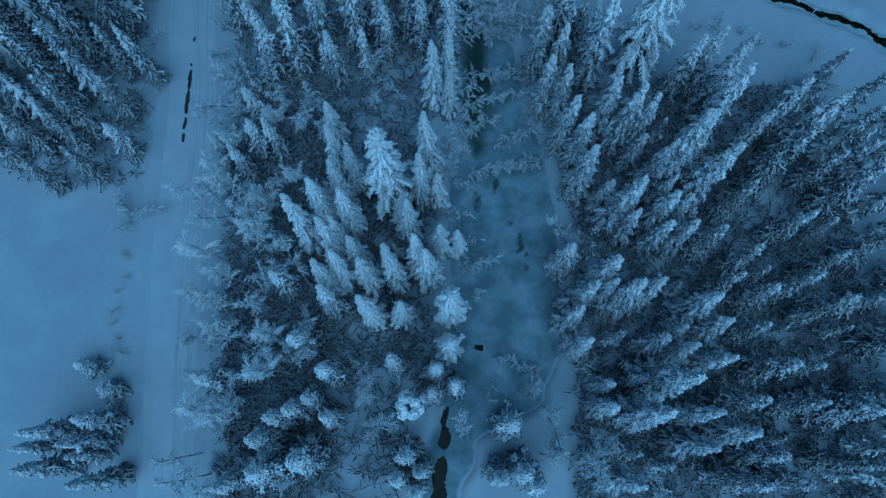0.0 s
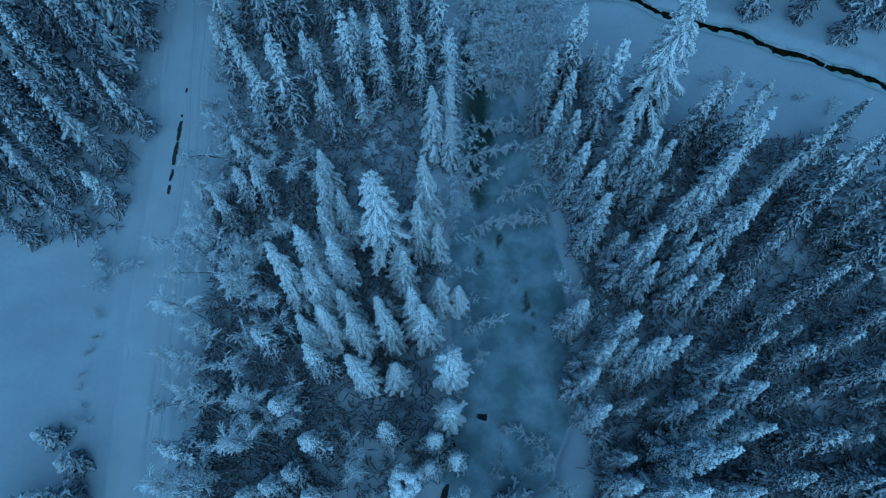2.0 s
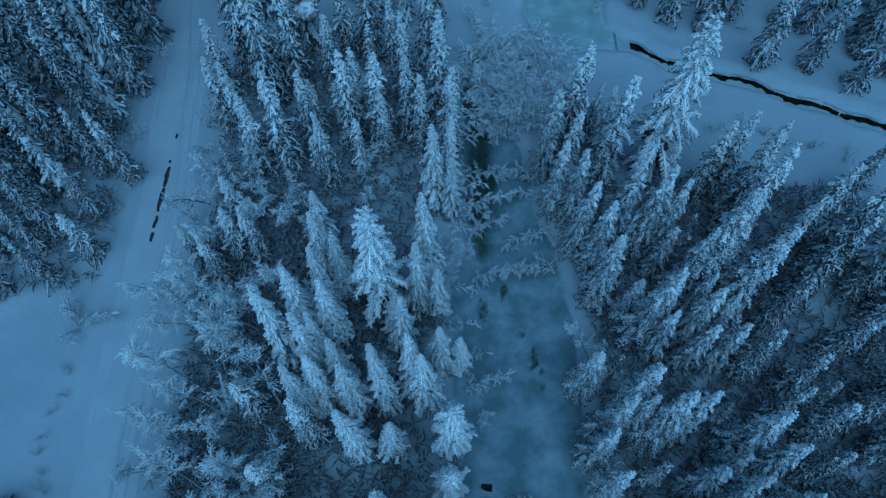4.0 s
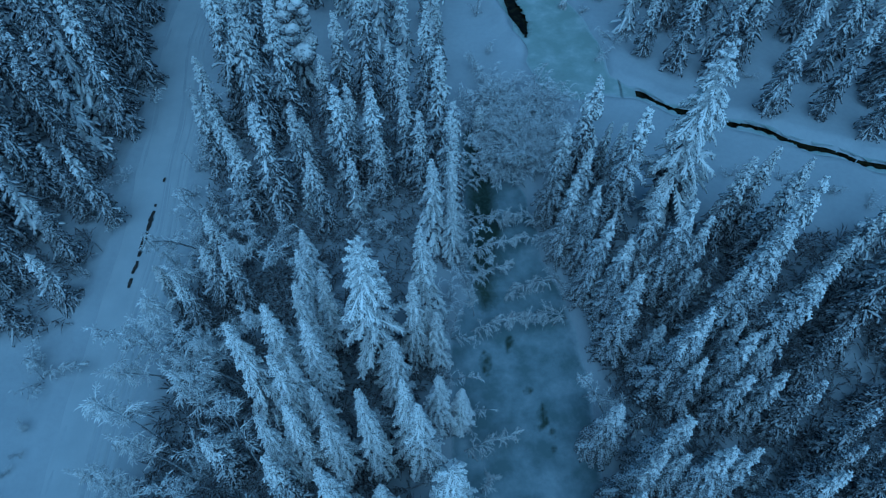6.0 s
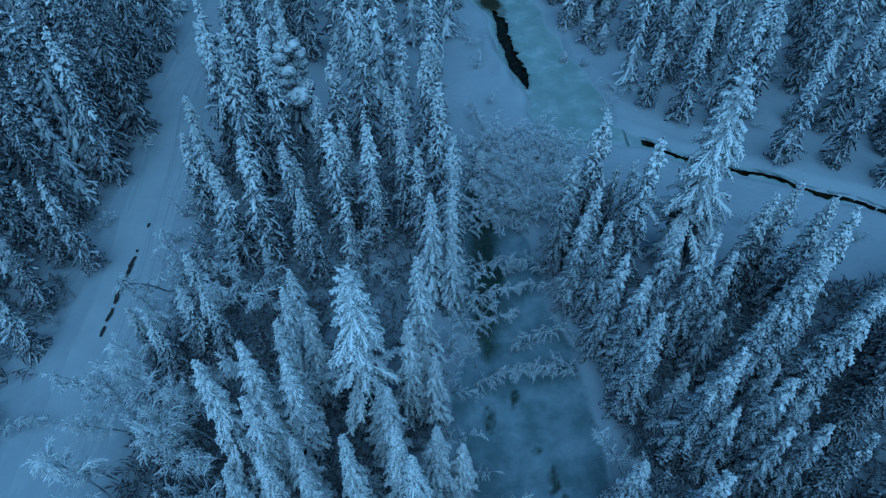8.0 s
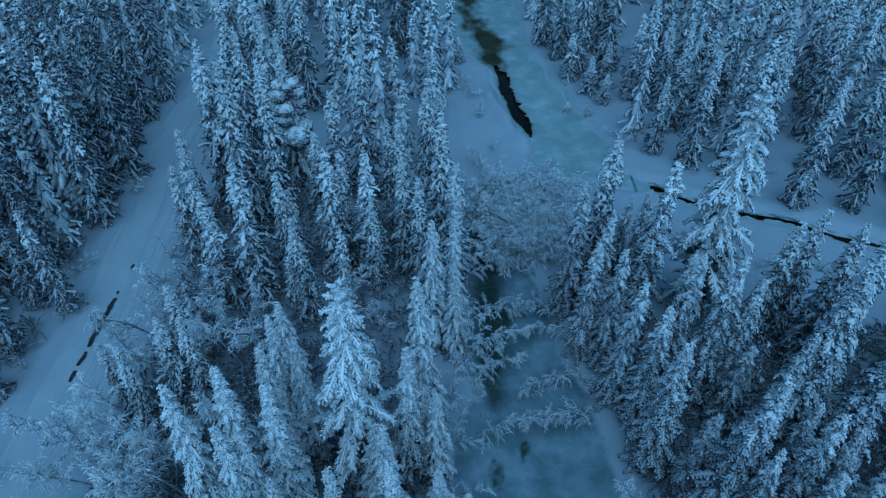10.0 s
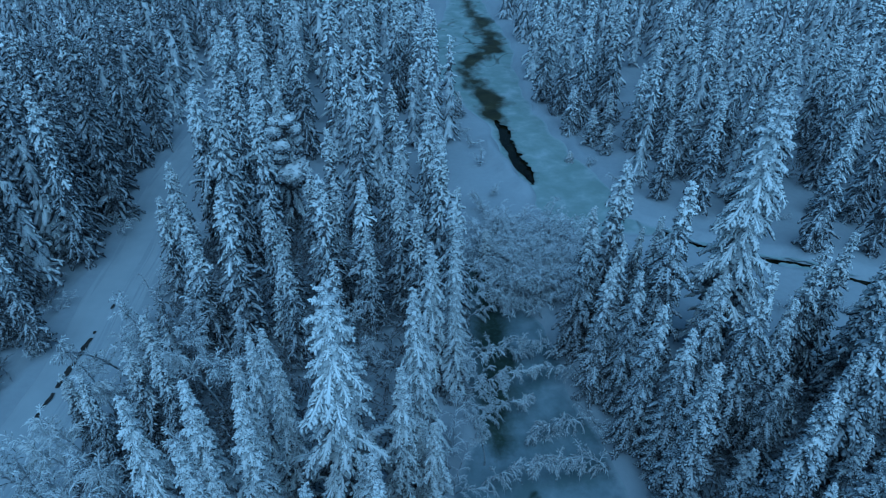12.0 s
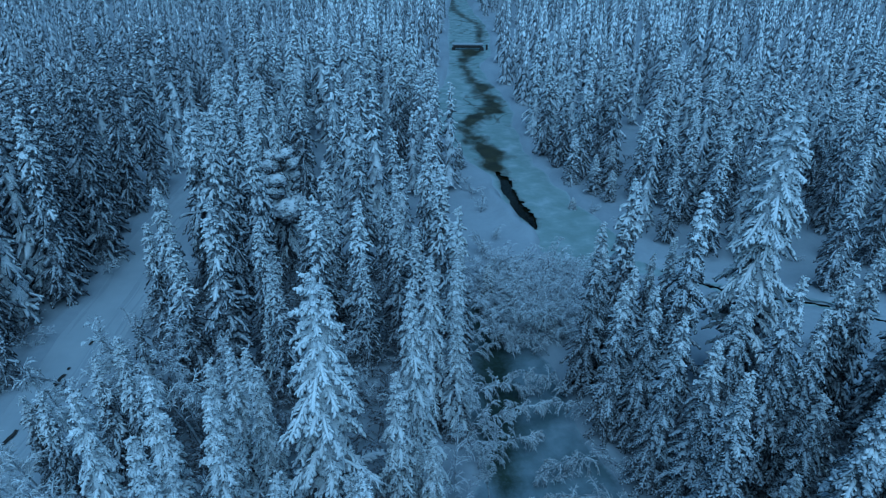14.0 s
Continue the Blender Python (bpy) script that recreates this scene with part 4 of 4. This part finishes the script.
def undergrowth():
    """Dark bare brush and low dead boughs that fill the floor between the spruces, thickened to stand in for the shade
    there.
    """
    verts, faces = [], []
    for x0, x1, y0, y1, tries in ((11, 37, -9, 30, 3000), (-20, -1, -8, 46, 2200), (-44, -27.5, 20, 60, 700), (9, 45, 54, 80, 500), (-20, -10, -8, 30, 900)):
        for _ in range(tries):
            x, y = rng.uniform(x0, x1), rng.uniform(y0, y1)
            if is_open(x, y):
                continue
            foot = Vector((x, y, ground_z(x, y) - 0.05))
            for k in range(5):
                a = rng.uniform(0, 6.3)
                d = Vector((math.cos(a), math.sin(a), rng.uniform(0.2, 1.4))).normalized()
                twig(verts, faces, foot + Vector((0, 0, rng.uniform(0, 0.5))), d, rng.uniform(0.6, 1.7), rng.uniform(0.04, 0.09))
    tagged(new("undergrowth", mesh_of("undergrowth", verts, faces, SHADE_BRUSH)), "snow-dusted bare brush and dead boughs, set thick and dark to shade the forest floor", "undergrowth", kind="stuff")


undergrowth()
# the thicket between the track and the spruces
for _ in range(400):
    x, y = rng.uniform(-20, -11 if rng.random() < 0.4 else -14), rng.uniform(-7, 28)
    if x < -17.5 + 0.1 * rng.uniform(-8, 8) and rng.random() < 0.5:
        continue
    if fits(x, y, 1.35) and len(planted) < 2000:
        birch(x, y, rng.uniform(4.5, 7.5))
        planted.append((x, y))
    if sum(1 for a, b in planted if -20 < a < -10 and b < 28) > 68:
        break
for x, y, h in ((-18.2, 16.7, 6.3), (-18.4, 12.2, 7.6), (-19.2, 9.3, 5), (-17.4, 7.3, 6), (-20.6, 6.1, 3.5), (-12.6, 5.4, 6.5), (-15, 14.6, 6.5),
                (-16, 4.6, 7), (-15.2, 1.4, 7.5), (-17.6, -0.6, 7), (-12.4, 2.8, 7.5), (-16.4, 10.4, 6), (-13.6, 17.2, 6.5), (-16.6, 19, 6.5), (-11.4, 20.4, 6), (-18.2, 20.6, 6),
                (-13.8, 13, 7), (-17.2, 24.2, 6.5), (-13.2, 25.6, 6.5)):
    tufted_birch(x, y, h, 180 + rng.uniform(-50, 50))
for x, y, h in ((-6, 1.5, 6), (-6.8, -2, 6.5), (-4.2, -1.4, 5.5), (-7.5, 4.5, 6), (-3.5, 12.7, 4.5), (2.2, -2.6, 6), (8.5, 0.2, 6), (12.3, -2.4, 7), (15.3, -3.6, 7), (10.8, -1.7, 6.5),
                (11.2, 14.2, 5.5), (9.9, 16.2, 5), (8.9, -0.6, 6), (7.4, 1.2, 5), (9.8, 4.4, 5.5), (8.2, -3.6, 6), (10.4, -5.0, 6.5), (2.6, 9.5, 4.2), (2.3, 22.5, 4.5), (3.0, 26.3, 4.2), (1.8, 24.3, 4.6), (-5, 25, 4.6), (-3.2, 27.6, 4.2), (-6.4, 27.5, 4.5), (-7.2, 30.6, 4.5), (-2.4, 24.5, 4.2)):
    birch(x, y, h)
for x, y, h, turn in ((9.2, 36.5, 6.5, 178), (9.6, 22.4, 5.4, 195), (1.6, 25.2, 4.5, 20), (2.0, 21.2, 4.5, 10), (11.8, 5.2, 5.5, 285), (9.3, 28.5, 4.2, 170), (1.5, 28, 4.8, 10), (1.5, 31.5, 4.6, -10), (1.3, 35, 4.4, 15), (8.0, 31, 4.6, 185), (7.0, 35, 4.2, 170), (8.6, 25.6, 4.4, 200), (1.4, 12.2, 4.2, 15),
                      (8.9, 2.4, 5, 150), (-4.0, 29.5, 5, 160), (-28.4, 17.4, 3.4, 5)):
    arched_birch(x, y, h, turn)
# alders at the mouth of the side stream
for _ in range(95):
    x, y = rng.uniform(3.2, 10.5), rng.uniform(36.5, 47.5)
    if abs(x - 2.6) < 1.0 and y < 41 or y > 49.5 - 0.4 * x:
        continue
    plant(rng.choice(ALDERS), "alder", "many-stemmed alder thick with hoar frost", "alder tree", "frosted alders", x, y, rng.uniform(0.6, 1.0), rng.uniform(0, 360))
# alders hanging over the west bank of the side stream
for x, y, h in ((0.5, 20.6, 0.75), (0.6, 23.4, 0.9), (0.7, 26.2, 0.9), (0.5, 29.4, 1.0), (0.6, 32.2, 0.9), (0.4, 35.8, 0.9), (0.8, 17.4, 0.7), (1.0, 14.9, 0.7)):
    plant(rng.choice(ALDERS), "alder", "many-stemmed alder thick with hoar frost over the ice", "alder tree", "frosted alders", x, y, h, rng.uniform(0, 360))
# shrubs along the track and the water
for x, y, h in ((-28.3, 16.8, 2.2), (-29.6, 18.4, 2.4), (-28.6, 13.3, 1.2), (-28.5, 10.2, 0.8), (-28.8, 8.6, 0.8), (-28.9, 7.2, 0.9), (-28.3, 5.9, 0.8), (-27.9, 4.8, 1.1), (-28.2, 11.6, 0.7),
                (-21.2, 33.5, 2.2), (-21.5, 36, 2.4), (-21.8, 38.6, 2.4), (-20.6, 30.6, 2.2), (-19.8, 28.6, 2.4), (-21.3, 41.5, 2.4), (-22.4, 45, 2.2), (-27.9, 34.6, 1.8), (-28.2, 45.5, 2.6),
                (-27.2, 30, 1.4), (-27.8, 25.5, 1.3), (15.5, 52.3, 1.8), (17.2, 54.5, 2.2), (14.3, 59.3, 1.4), (3.2, 58, 2), (2.6, 63, 2.2), (1.6, 66.5, 2.2), (4.2, 52.6, 1.6), (3.2, 49.6, 2.2),
                (7.6, 3.4, 1.2), (6.8, 1.2, 1.6), (3.8, 1.0, 1.3), (4.6, 2.2, 1.2), (9.2, 25.3, 1.8), (8.8, 32.4, 1.8), (6.3, 24.6, 1.2), (25, 36.2, 1.4), (27.2, 36.6, 1.5), (29, 35.9, 1.4), (31, 34.8, 1.5),
                (33.5, 34.6, 1.6), (36, 33.5, 1.4), (32.5, 48.3, 1.3), (30, 49.2, 1.1), (37, 30.4, 1.3)):
    shrub(x, y, h)


# ---- the footbridge far up the river ----
def footbridge():
    thing = tagged(new("footbridge", None), "low dark timber footbridge with snow on its deck", "bridge")
    thing.matrix_basis = pose(3.4, 146.5, 0.0, 0, 0, 1.5)

    def box(name, x0, x1, y0, y1, z0, z1, mat, label=""):
        bm = bmesh.new()
        bmesh.ops.create_cube(bm, size=1.0)
        for v in bm.verts:
            v.co = Vector(((x0 + x1) / 2 + v.co.x * (x1 - x0), (y0 + y1) / 2 + v.co.y * (y1 - y0), (z0 + z1) / 2 + v.co.z * (z1 - z0)))
        bmesh.ops.bevel(bm, geom=bm.edges[:], offset=0.03, segments=1, affect="EDGES")
        me = bpy.data.meshes.new(name)
        bm.to_mesh(me)
        bm.free()
        me.materials.append(mat)
        part(name, me, thing, label)

    box("beam", -3.2, 3.2, -0.75, -0.5, 0.1, 0.6, TIMBER)
    box("beam", -3.2, 3.2, 0.5, 0.75, 0.1, 0.6, TIMBER)
    box("deck", -3.4, 3.4, -0.8, 0.8, 0.6, 0.7, TIMBER)
    box("snow_layer", -3.4, 3.4, -0.72, 0.75, 0.7, 1.0, ROAD_SNOW, "thick snow on the deck")
    for x in (-3.1, 3.1):
        box("abutment", x - 0.4, x + 0.4, -0.9, 0.9, -0.9, 0.1, TIMBER)
    box("post", 4.0, 4.4, -0.3, 0.1, -0.9, 0.75, TIMBER)


footbridge()
